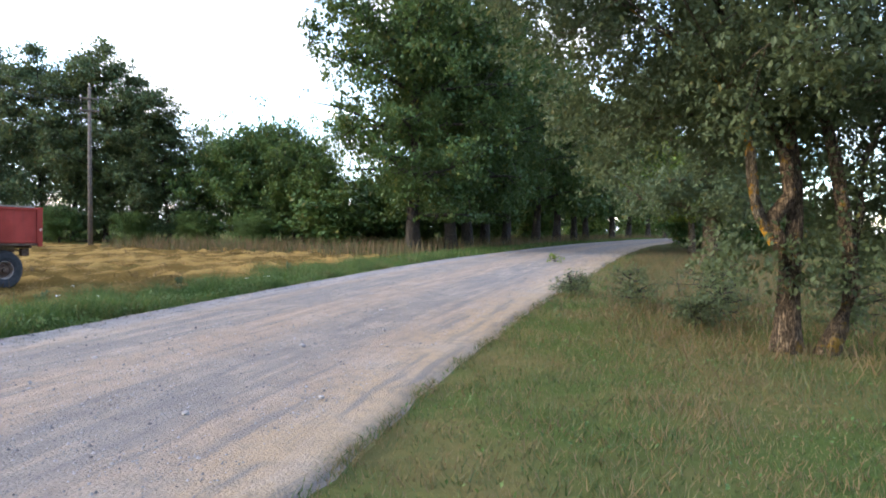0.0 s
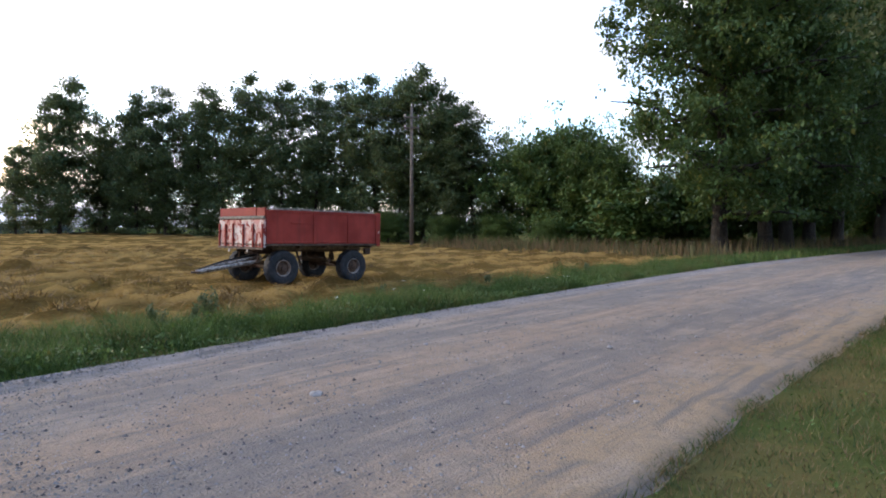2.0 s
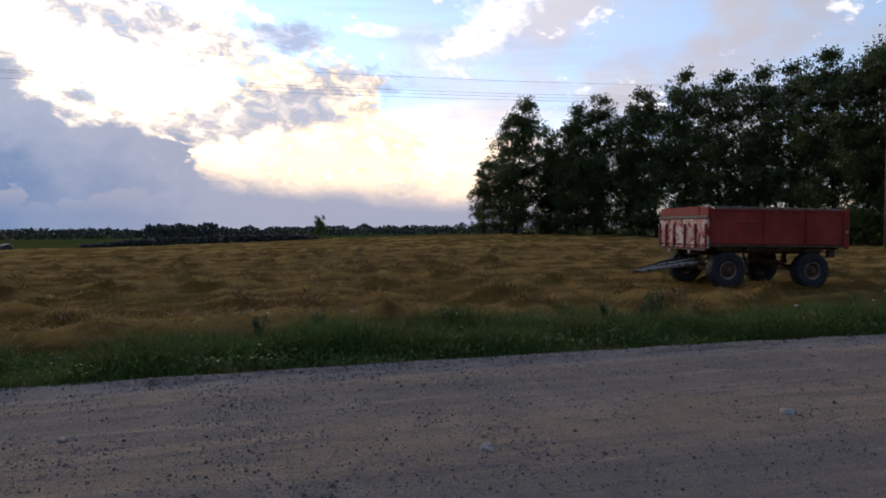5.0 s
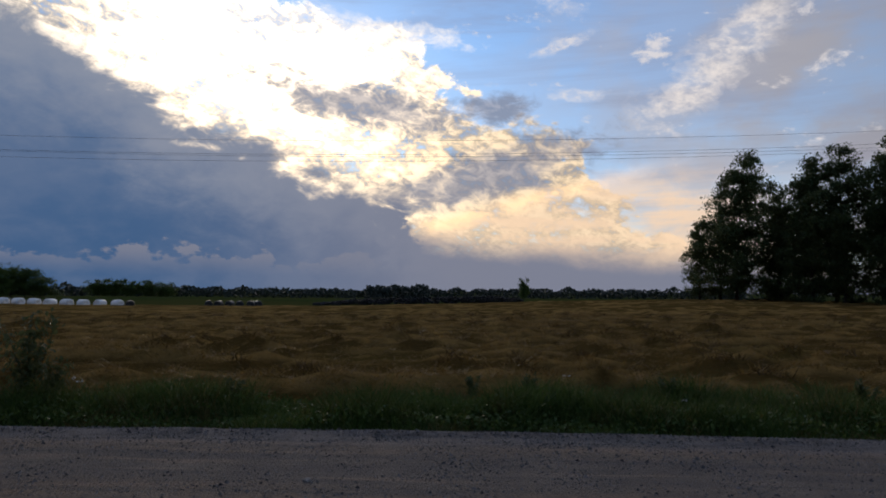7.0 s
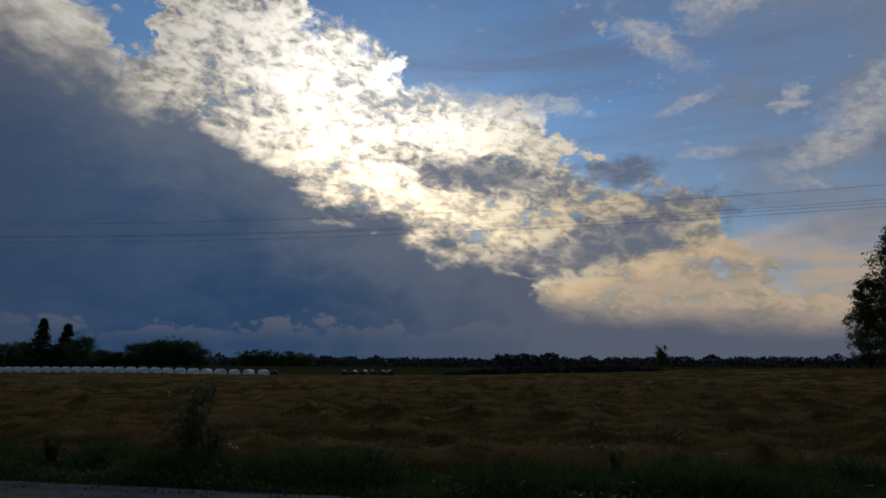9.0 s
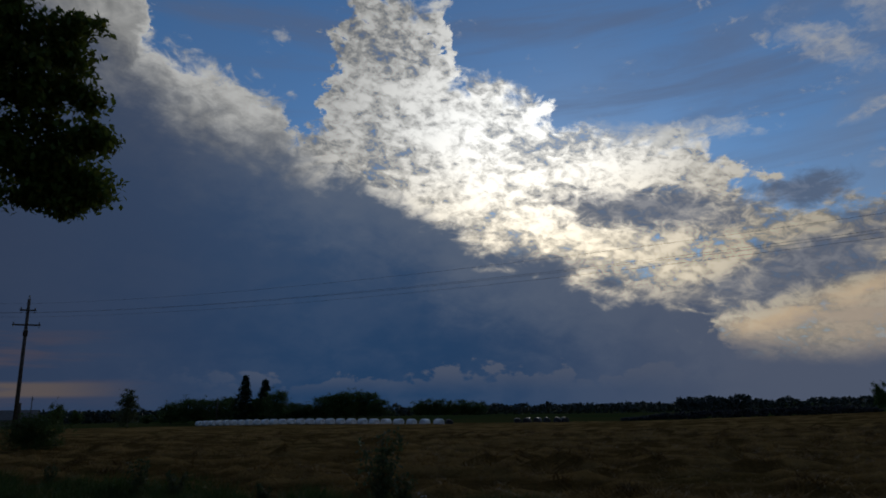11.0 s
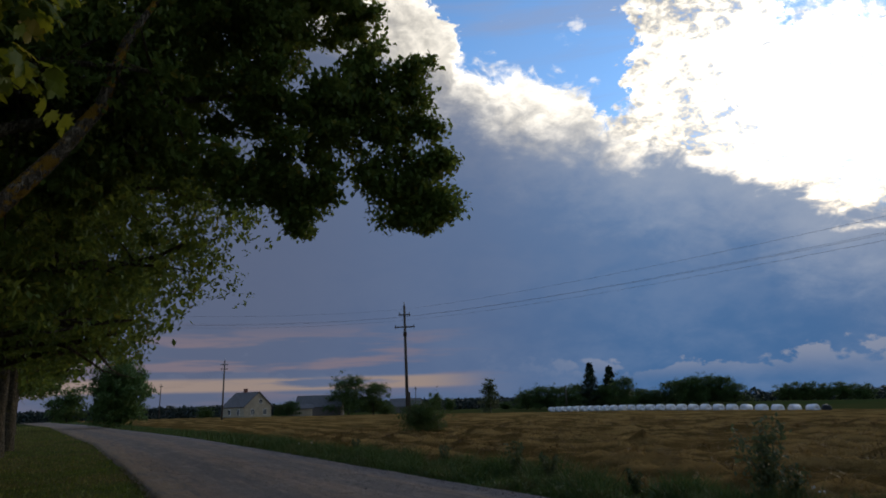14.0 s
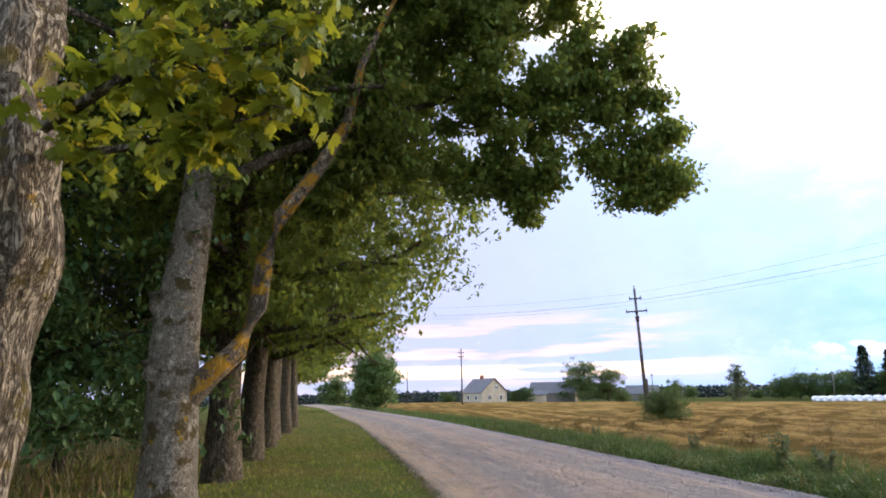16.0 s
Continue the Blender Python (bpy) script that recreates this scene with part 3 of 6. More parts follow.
def field_offsets(s):
    return centre(s) + half(s) + 1.75 + U


def swath(x, y):
    """How thickly the straw lies, 0 to 1."""
    s = x * ROAD_DIR[0] + y * ROAD_DIR[1]
    o = x * ROAD_SIDE[0] + y * ROAD_SIDE[1]
    n1 = bumps(s * 0.22, o * 0.5, 1.0, 5)
    n2 = bumps(s * 1.3, o * 1.9, 1.0, 9)
    n3 = bumps(s * 0.09, o * 0.12, 1.0, 15)
    row = 0.5 + 0.5 * np.sin(o * 2.55 + 4.2 * n3 + 1.2 * n1)
    thin = np.exp(-((x + 11.1) ** 2 + (y - 14.8) ** 2) / (2 * 2.4 ** 2))
    return np.clip((0.24 + 0.42 * row ** 1.4) * (0.95 + 0.9 * n1) + 0.78 * n2, 0, 1) * (1 - 0.35 * thin)


def clumps(x, y):
    """Scattered heaps of straw, darkened in colour for their shade, 0 to about 1."""
    s = x * ROAD_DIR[0] + y * ROAD_DIR[1]
    o = x * ROAD_SIDE[0] + y * ROAD_SIDE[1]
    return np.clip((bumps(s * 0.75, o * 1.15, 1.0, 77) + 0.5 * bumps(s * 1.9, o * 2.3, 1.0, 79) - 0.32) * 3.0, 0, 1)


def straw_height(x, y):
    c = swath(x, y)
    return (0.27 * c * c + 0.12 * bumps(x * 1.9, y * 1.9, 1.0, 13) * c + 0.20 * clumps(x, y)) * np.clip(1.3 - np.hypot(x, y) / 60, 0.35, 1)


def field_wave(x, y, s, o):
    edge = np.clip(U / 1.5, 0, 1)
    return straw_height(x, y) * edge - 0.12 * (1 - np.clip(U / 0.9, 0, 1))


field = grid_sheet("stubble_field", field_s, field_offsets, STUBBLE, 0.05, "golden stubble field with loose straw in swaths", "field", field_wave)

co = np.empty(len(field.data.vertices) * 3)
field.data.vertices.foreach_get("co", co)
co = co.reshape(-1, 3)
# straw cover, lowered at the clumps to paint their shade
field.data.attributes.new("cover_and_shade", "FLOAT", "POINT").data.foreach_set("value", np.clip(swath(co[:, 0], co[:, 1]) - 1.1 * clumps(co[:, 0], co[:, 1]), 0, 1).astype(np.float32))

MAPLE = np.array([(0, -0.42, 0), (0.26, -0.50, -0.03), (0.22, -0.28, 0.0), (0.50, -0.22, -0.08), (0.42, -0.06, -0.03), (0.60, 0.14, -0.12), (0.40, 0.16, -0.04), (0.36, 0.34, -0.09), (0.16, 0.20, 0.0), (0.18, 0.46, -0.06), (0.0, 0.66, -0.14), (-0.18, 0.46, -0.06), (-0.16, 0.20, 0.0), (-0.36, 0.34, -0.09), (-0.40, 0.16, -0.04), (-0.60, 0.14, -0.12), (-0.42, -0.06, -0.03), (-0.50, -0.22, -0.08), (-0.22, -0.28, 0.0), (-0.26, -0.50, -0.03)])
SIMPLE = np.array([(0, -0.55, 0), (0.32, 0, 0.06), (0, 0.55, -0.04), (-0.32, 0, 0.06)])


def leaf_cloud(points, size, outline, g, droop=0.5):
    """One leaf at each point, its face turned up and out at random."""
    n = len(points)
    k = len(outline)
    yaw = g.uniform(0, 2 * math.pi, n)
    tilt = g.normal(0.35 + droop * 0.5, 0.55, n)
    roll = g.normal(0, 0.5, n)
    s = size * g.uniform(0.6, 1.3, n)
    v = outline[None] * s[:, None, None]
    x, y, z = v[..., 0], v[..., 1], v[..., 2]
    c, d = np.cos(roll)[:, None], np.sin(roll)[:, None]
    x, z = x * c + z * d, -x * d + z * c
    c, d = np.cos(-tilt)[:, None], np.sin(-tilt)[:, None]
    y, z = y * c - z * d, y * d + z * c
    c, d = np.cos(yaw)[:, None], np.sin(yaw)[:, None]
    x, y = x * c - y * d, x * d + y * c
    v = np.stack([x, y, z], -1) + points[:, None, :]
    f = (np.arange(n) * k)[:, None] + np.arange(k)[None]
    return v.reshape(-1, 3), f


# ---------------------------------------------------------------- grass, straw and stones (uncountable)


def blades(name, x, y, z, height, width, lean, mat, label, category, seed):
    g = np.random.default_rng(seed)
    n = len(x)
    a = g.uniform(0, 2 * math.pi, n)
    h = height * g.uniform(0.45, 1.15, n)
    wd = width * g.uniform(0.6, 1.3, n)
    b = g.uniform(0, 2 * math.pi, n)
    tip = lean * h * g.uniform(0.2, 1.2, n)
    wd = wd * 1.35
    v = np.empty((n, 3, 3))
    v[:, 0] = np.stack([x - np.cos(a) * wd, y - np.sin(a) * wd, z], 1)
    v[:, 1] = np.stack([x + np.cos(a) * wd, y + np.sin(a) * wd, z], 1)
    v[:, 2] = np.stack([x + np.cos(b) * tip, y + np.sin(b) * tip, z + h], 1)
    f = np.arange(n * 3).reshape(-1, 3)
    ob = mesh_object(name, v.reshape(-1, 3), f, mat, smooth=False)
    return tagged(ob, label, category, kind="stuff")


rng = np.random.default_rng(4)


def strip(n, s0, s1, o_from, o_to, gather=0.0):
    """n places in a strip beside the road, offsets measured from its centre line by functions of s; gather pulls them to s = 0."""
    s = rng.uniform(-1, 1, n)
    k = 0.01 + 3.2 * gather
    s = np.sign(s) * np.expm1(k * np.abs(s)) / np.expm1(k)
    s = np.where(s < 0, -s * s0, s * s1)
    u = rng.uniform(0, 1, n)
    lo, hi = o_from(s), o_to(s)
    x, y = spot(s, lo + (hi - lo) * u)
    return x, y, land(x, y)


# short mown grass on the near side
lx, ly, lz = strip(230000, -30, 26, lambda s: centre(s) - half(s) - 9.5, lambda s: centre(s) - half(s) + 0.12, 0.8)
lean_in = lx * ROAD_SIDE[0] + ly * ROAD_SIDE[1] - (centre(lx * ROAD_DIR[0] + ly * ROAD_DIR[1]) - half(lx * ROAD_DIR[0] + ly * ROAD_DIR[1]))
keep = lean_in + rng.uniform(0, 0.22, len(lx)) < 0.10 + 0.30 * bumps(lx, ly, 0.9, 71) + 0.16 * bumps(lx, ly, 3.5, 73)
lx, ly, lz, lean_in = lx[keep], ly[keep], lz[keep], lean_in[keep]
grown = np.clip(1.0 + 1.1 * bumps(lx, ly, 1.1, 51) + 0.8 * bumps(lx, ly, 3.0, 53), 0.45, 2.2) * np.clip(0.45 - lean_in * 0.8, 0.45, 1)
mown = lx * ROAD_DIR[0] + ly * ROAD_DIR[1] < -2 - 5 * rng.uniform(0, 1, len(lx))
for k, (pick, mat, text) in enumerate(((~mown, LAWN, "short patchy green and brown roadside grass"), (mown, LAWN_GREEN, "short fresh green grass beside the maples"))):
    blades("lawn_grass", lx[pick], ly[pick], lz[pick] - 0.02, (0.055 if k else 0.085) * grown[pick], 0.0035, 0.9, mat, text, "grass", 11 + 40 * k)
lx, ly, lz = strip(50000, -110, 90, lambda s: centre(s) - half(s) - 9.5, lambda s: centre(s) - half(s) + 0.1, 0.4)
keep = (np.hypot(lx, ly) > 12)
lx, ly, lz = lx[keep], ly[keep], lz[keep]
mown = lx * ROAD_DIR[0] + ly * ROAD_DIR[1] < -2
for k, (pick, mat, text) in enumerate(((~mown, LAWN, "short patchy green and brown roadside grass"), (mown, LAWN_GREEN, "short fresh green grass beside the maples"))):
    blades("lawn_grass", lx[pick], ly[pick], lz[pick] - 0.02, 0.08 if k else 0.14, 0.012, 0.8, mat, text, "grass", 12 + 40 * k)
cx, cy, cz = strip(34000, -22, 26, lambda s: centre(s) - half(s) - 0.15 + 0 * s, lambda s: centre(s) - half(s) + 0.34, 0.8)
off = cx * ROAD_SIDE[0] + cy * ROAD_SIDE[1] - (centre(cx * ROAD_DIR[0] + cy * ROAD_DIR[1]) - half(cx * ROAD_DIR[0] + cy * ROAD_DIR[1]))
keep = (np.clip(off, 0, 1) / 0.34) ** 0.6 + rng.uniform(0, 0.6, len(cx)) + 0.55 * bumps(cx, cy, 1.6, 41) < 0.36
blades("edge_grass", cx[keep], cy[keep], cz[keep] + 0.005, 0.07, 0.004, 1.2, LAWN, "thin grass creeping over the gravel edge", "grass", 20)
hx, hy, hz = strip(9000, -14, 18, lambda s: centre(s) - half(s) - 6, lambda s: centre(s) - half(s) + 0.05, 0.6)
keep = bumps(hx, hy, 1.3, 57) + 0.5 * bumps(hx, hy, 4.0, 59) > 0.12
lv, lf = leaf_cloud(np.stack([hx, hy, hz + rng.uniform(0.02, 0.09, len(hx))], 1)[keep], 0.038, SIMPLE, rng)
tagged(mesh_object("lawn_herbs", lv, lf, LEAF_BUSH, smooth=False), "low clover and plantain leaves in the mown grass", "herbs", kind="stuff")
hx, hy, hz = strip(12000, -6, 20, lambda s: centre(s) - half(s) - 8, lambda s: centre(s) - half(s) - 0.3, 0.5)
keep = bumps(hx, hy, 0.7, 83) + 0.5 * bumps(hx, hy, 2.4, 85) > -0.05
blades("seed_stalks", hx[keep], hy[keep], hz[keep] - 0.02, 0.22, 0.0008, 1.3, DRY, "thin dry seed stalks standing over the grass", "grass", 44)
# taller green verge on the far side, tufted, thinning into the stubble
def verge_edge(s):
    return centre(s) + half(s) + 2.35 + 0.45 * np.sin(s * 0.55) * np.sin(s * 0.21 + 1) + 0.35 * np.sin(s * 1.9)


vx, vy, vz = strip(150000, -45, 42, lambda s: centre(s) + half(s) - 0.12, verge_edge, 0.5)
tuft = np.clip(0.62 + 0.9 * bumps(vx, vy, 0.9, 31) + 0.5 * bumps(vx, vy, 2.6, 33), 0.12, 1.5)
keep = rng.uniform(0, 1, len(vx)) < tuft + 0.25
verge_d = vx * ROAD_SIDE[0] + vy * ROAD_SIDE[1] - (centre(vx * ROAD_DIR[0] + vy * ROAD_DIR[1]) + half(vx * ROAD_DIR[0] + vy * ROAD_DIR[1])) + 0.5 * bumps(vx, vy, 0.8, 35)
tuft = tuft * np.clip(0.22 + 1.1 * verge_d, 0.16, 1.0)
blades("verge_grass", vx[keep], vy[keep], vz[keep] - 0.02, 0.47 * tuft[keep], 0.0055, 1.0, VERGE, "lush uncut green verge beside the gravel", "grass", 13)
vx, vy, vz = strip(36000, -24, 32, lambda s: centre(s) + half(s) + 0.2, lambda s: verge_edge(s) - 0.2, 0.4)
low = np.stack([vx, vy, vz + rng.uniform(0.02, 0.30, len(vx)) * np.clip(0.6 + bumps(vx, vy, 0.9, 31), 0.2, 1.2)], 1)
lv, lf = leaf_cloud(low, 0.055, np.array([(0, -0.55, 0), (0.32, 0, 0.06), (0, 0.55, -0.04), (-0.32, 0, 0.06)]), rng)
tagged(mesh_object("verge_herbs", lv, lf, LEAF_BUSH, smooth=False), "low broad-leaved herbs among the verge grass", "herbs", kind="stuff")
vx, vy, vz = strip(30000, -160, 120, lambda s: centre(s) + half(s) - 0.05, lambda s: centre(s) + half(s) + 2.6, 0.3)
keep = (np.hypot(vx, vy) > 30)
blades("verge_grass", vx[keep], vy[keep], vz[keep] - 0.02, 0.34, 0.025, 0.6, VERGE, "lush uncut green verge beside the gravel", "grass", 14)
vx, vy, vz = strip(34, -26, 26, lambda s: centre(s) + half(s) + 0.3, lambda s: verge_edge(s) + 0.2, 0.5)
keep = bumps(vx, vy, 0.35, 91) > 0.05
heads_at = np.repeat(np.stack([vx, vy, vz + rng.uniform(0.22, 0.42, len(vx))], 1)[keep], 9, 0)
lv, lf = leaf_cloud(heads_at + rng.normal(0, 0.022, heads_at.shape) * np.array((1, 1, 0.3)), 0.026, SIMPLE, rng, -0.7)
tagged(mesh_object("verge_flowers", lv, lf, WHITE, smooth=False), "small white umbel flowers among the verge grass", "flowers", kind="stuff")
# tall dry grass under the trees of the avenue
dx, dy, dz = strip(40000, 33, 140, lambda s: centre(s) + half(s) + 2.2, lambda s: centre(s) + half(s) + 22, 0.2)
keep = dx * ROAD_DIR[0] + dy * ROAD_DIR[1] > 30
blades("dry_grass", dx[keep], dy[keep], dz[keep] - 0.02, 0.95, 0.02, 0.4, DRY, "tall dry brown grass under the avenue", "grass", 15)
ex, ey, ez = strip(60000, 7, 55, lambda s: centre(s) - half(s) - 9, lambda s: centre(s) - half(s) - 0.9 - 0.4 * np.clip(20 - s, 0, 20) / 5, 0.1)
es = ex * ROAD_DIR[0] + ey * ROAD_DIR[1]
keep = es > 7.5 + 7 * rng.uniform(0, 1, len(es)) ** 1.5
blades("dry_grass", ex[keep], ey[keep], ez[keep] - 0.02, 0.36, 0.006, 0.9, DRY, "tall dry brown grass round the roadside trees", "grass", 16)
# loose straw
sx, sy, sz = strip(260000, -50, 33, lambda s: verge_edge(s) - 0.3, lambda s: centre(s) + half(s) + 32, 0.5)
keep = rng.uniform(0, 1, len(sx)) < (swath(sx, sy) * 0.9 + 0.12) * (1 - 0.8 * clumps(sx, sy))
sx, sy, sz = sx[keep], sy[keep], sz[keep]
blades("loose_straw", sx, sy, sz + 0.02 + straw_height(sx, sy), 0.085, 0.009, 3.4, STRAW, "loose golden straw on the stubble", "straw", 17)
tx, ty, tz = strip(9000, -42, 33, lambda s: verge_edge(s), lambda s: centre(s) + half(s) + 34, 0.5)
keep = swath(tx, ty) > 0.62
tx, ty, tz = (np.repeat(v[keep], 22) for v in (tx, ty, tz))
tx, ty = tx + rng.normal(0, 0.22, len(tx)), ty + rng.normal(0, 0.16, len(ty))
blades("straw_tufts", tx, ty, tz + 0.02 + straw_height(tx, ty), 0.15, 0.008, 2.0, STRAW, "shaggy tufts of straw on the swaths", "straw", 19)
# small straw heaps, the shadow of each clump put into its brown
tx, ty, tz = strip(16000, -42, 33, lambda s: verge_edge(s) + 0.4, lambda s: centre(s) + half(s) + 34, 0.5)
keep = clumps(tx, ty) > 0.35
tx, ty, tz = (np.repeat(v[keep], 14) for v in (tx, ty, tz))
tx, ty = tx + rng.normal(0, 0.16, len(tx)), ty + rng.normal(0, 0.12, len(ty))
blades("damp_straw", tx, ty, tz + 0.01 + straw_height(tx, ty), 0.20, 0.010, 1.6, SHADED_STRAW, "small heaps of straw in the stubble, shade put into their brown", "straw", 29)
# dry meadow behind the roadside row
dx, dy, dz = strip(30000, -45, 1, lambda s: centre(s) - half(s) - 22, lambda s: centre(s) - half(s) - 5.2, 0.2)
blades("dry_grass", dx, dy, dz - 0.02, 0.45, 0.014, 0.6, DRY, "dry golden meadow behind the row of maples", "grass", 18)


def road_top(x, y):
    s = x * ROAD_DIR[0] + y * ROAD_DIR[1]
    u = np.clip((x * ROAD_SIDE[0] + y * ROAD_SIDE[1] - centre(s)) / (half(s) + 0.10), -1, 1)
    camber = 0.05 * (1 - u ** 2) - 0.075 * np.clip((np.abs(u) - 0.95) / 0.05, 0, 1)
    ridge = 0.05 * np.exp(-((u - 0.90) / 0.05) ** 2) - 0.02 * np.exp(-((u - 0.45) / 0.1) ** 2) - 0.02 * np.exp(-((u + 0.35) / 0.1) ** 2)
    return land(x, y) + 0.03 + camber + ridge + 0.012 * bumps(x, y, 1.4, 3)


def pebbles(name, x, y, z, size, label, seed):
    g = np.random.default_rng(seed)
    n = len(x)
    base = np.array([(1, 0, -0.35), (0, 1, -0.35), (-1, 0, -0.35), (0, -1, -0.35), (0, 0, 0.55)])
    tri = np.array([(0, 1, 4), (1, 2, 4), (2, 3, 4), (3, 0, 4)])
    r = size * g.lognormal(0, 0.48, n)
    v = base[None] * g.uniform(0.6, 1.25, (n, 5, 3)) * r[:, None, None]
    a = g.uniform(0, 6.28, n)
    c, s = np.cos(a)[:, None], np.sin(a)[:, None]
    vx_, vy_ = v[..., 0] * c - v[..., 1] * s, v[..., 0] * s + v[..., 1] * c
    v = np.stack([vx_ + x[:, None], vy_ + y[:, None], v[..., 2] + z[:, None]], -1)
    f = (tri[None] + (np.arange(n) * 5)[:, None, None]).reshape(-1, 3)
    return tagged(mesh_object(name, v.reshape(-1, 3), f, STONE, smooth=False), label, "gravel", kind="stuff")


px, py, pz = strip(76000, -24, 28, lambda s: centre(s) - half(s) + 0.5, lambda s: centre(s) + half(s) - 0.1, 0.6)
keep = bumps(px, py, 0.9, 63) + 0.6 * bumps(px, py, 3.1, 65) + rng.uniform(-0.6, 0.9, len(px)) > -0.15
px, py = px[keep], py[keep]
pebbles("loose_gravel", px, py, road_top(px, py) + 0.002, 0.0086, "loose grey stones on the gravel road", 21)
px, py, pz = strip(20000, -30, 34, lambda s: centre(s) + half(s) * 0.80, lambda s: centre(s) + half(s) * 1.0, 0.5)
pebbles("loose_gravel", px, py, road_top(px, py) + 0.002, 0.0085, "ridge of loose stones along the road edge", 22)

# ---------------------------------------------------------------- trees


def tubes(paths, sides):
    """Tapered tubes along paths of (point, radius)."""
    verts, faces = [], []
    full = sides
    for path in paths:
        sides = full if path[0][1] > 0.1 else min(full, 5 if path[0][1] > 0.03 else 3)
        start = len(verts)
        k = len(path)
        for i, (p, r) in enumerate(path):
            q = path[min(i + 1, k - 1)][0]
            o = path[max(i - 1, 0)][0]
            d = (Vector(q) - Vector(o)).normalized()
            u = d.orthogonal().normalized() if abs(d.z) < 0.95 else Vector((1, 0, 0)).cross(d).cross(d).normalized()
            v = d.cross(u)
            for j in range(sides):
                a = 2 * math.pi * j / sides
                verts.append(tuple(Vector(p) + (u * math.cos(a) + v * math.sin(a)) * r))
        for i in range(k - 1):
            for j in range(sides):
                a, b = start + i * sides + j, start + i * sides + (j + 1) % sides
                faces.append((a, b, b + sides, a + sides))
        faces.append(tuple(start + (k - 1) * sides + j for j in range(sides)))
    return verts, faces


def bend(g, a, b, r0, r1, wobble, steps=5, sag=0.0):
    a, b = np.array(a, float), np.array(b, float)
    out = []
    length = np.linalg.norm(b - a)
    off = np.zeros(3)
    for i in range(steps + 1):
        t = i / steps
        p = a + (b - a) * t + off * math.sin(math.pi * t)
        p[2] -= sag * t * t
        out.append((tuple(p), r0 + (r1 - r0) * t))
        off = off + g.normal(0, wobble * length / steps, 3)
    return out


def grow(seed, height, radius, crown_from, girth, leaves, leaf_size, outline, limbs=14, shape="egg", clump=0.55, open_share=0.2, stems=None, twigs=6, floor=0.2, extra=()):
    """Wood paths, thin-wood paths and leaf points of a broadleaf tree at the origin."""
    g = np.random.default_rng(seed)
    wood, clumps = [], []
    if stems is None:
        top = (g.normal(0, 0.03 * height), g.normal(0, 0.03 * height), height * 0.9)
        trunk = bend(g, (0, 0, -0.1), top, girth, girth * 0.12, 0.05, 8)
        trunk[0] = (trunk[0][0], girth * 1.22)
        wood.append(trunk)
        stems = [trunk]
    for i in range(limbs):
        trunk = stems[i % len(stems)]
        t = (i + 0.5) / limbs
        h = crown_from + (height * 0.88 - crown_from) * t
        idx = min(range(len(trunk)), key=lambda q: abs(trunk[q][0][2] - h))
        base = np.array(trunk[idx][0])
        if shape == "egg":
            reach = radius * (math.sin(math.pi * (0.16 + 0.80 * t)) ** 0.7)
        elif shape == "cone":
            reach = radius * (1.0 - 0.62 * t ** 1.4)
        else:
            reach = radius * math.sqrt(max(0.05, 1 - (1.5 * t - 0.5) ** 2 * 0.75))
        a = i * 2.39996 + g.normal(0, 0.3)
        reach *= g.uniform(0.72, 1.12)
        up = reach * g.uniform(0.15, 0.65) * (0.4 + t)
        tip = base + np.array((math.cos(a) * reach, math.sin(a) * reach, up))
        r = max(0.02, trunk[idx][1] * 0.5)
        limb = bend(g, base, tip, r, r * 0.2, 0.10, 5, reach * 0.10)
        wood.append(limb)
        for j in range(twigs):
            k = g.integers(1, len(limb))
            b = np.array(limb[k][0])
            d = g.normal(0, 1, 3)
            d[2] = d[2] * 0.6 + 0.1
            d = d / np.linalg.norm(d) * reach * g.uniform(0.2, 0.5)
            wood.append(bend(g, b, b + d, r * 0.35, 0.008, 0.1, 3))
            clumps.append(b + d)
            clumps.append(b + d * 0.6)
        clumps.append(np.array(limb[-1][0]))
    for q in range(6):
        clumps.append(np.array(stems[q % len(stems)][-1][0]) + g.normal(0, radius * 0.18, 3))
    clumps.extend(np.array(e, float) for e in extra)
    clumps = np.array(clumps)
    drop = g.uniform(0, 1, len(clumps)) > open_share
    clumps = clumps[drop]
    sprigs = leaves // 7
    which = g.integers(0, len(clumps), sprigs)
    weight = g.uniform(0.5, 1.4, len(clumps))
    ball = g.normal(0, 1, (sprigs, 3))
    ball *= (g.uniform(0, 1, sprigs) ** 0.55 / np.linalg.norm(ball, axis=1))[:, None]
    pts = clumps[which] + ball * (clump * radius * 0.6 * weight[which])[:, None] * np.array((1, 1, 0.8))
    pts = np.repeat(pts, 7, 0) + g.normal(0, leaf_size * 0.75, (sprigs * 7, 3)) * np.array((1, 1, 0.7))
    pts = pts[pts[:, 2] > floor]
    v, f = leaf_cloud(pts, leaf_size, outline, g)
    return wood, v, f


def fill(seed, centre_z, rx, rz, n):
    """Clump places all through a rounded crown."""
    g = np.random.default_rng(seed)
    p = g.normal(0, 1, (n, 3))
    p *= (g.uniform(0, 1, n) ** 0.5 / np.linalg.norm(p, axis=1))[:, None]
    return list(p * np.array((rx, rx, rz)) + np.array((0, 0, centre_z)))


def tree(name, m, label, category, wood, lv, lf, bark, leaf, sides=7, group=""):
    ob = thing(name, m, label, category, group)
    tv, tf = tubes(wood, sides)
    mesh_object("trunk", tv, tf, bark, ob)
    mesh_object("crown", lv, lf, leaf, ob, smooth=False)
    return ob


def plant_copy(ob, x, y, turn, size, tall=1.0):
    c = copy_thing(ob, pose(x, y, float(land(x, y)) - 0.03, 0, 0, turn))
    c.scale = (size, size, size * tall)
    return c


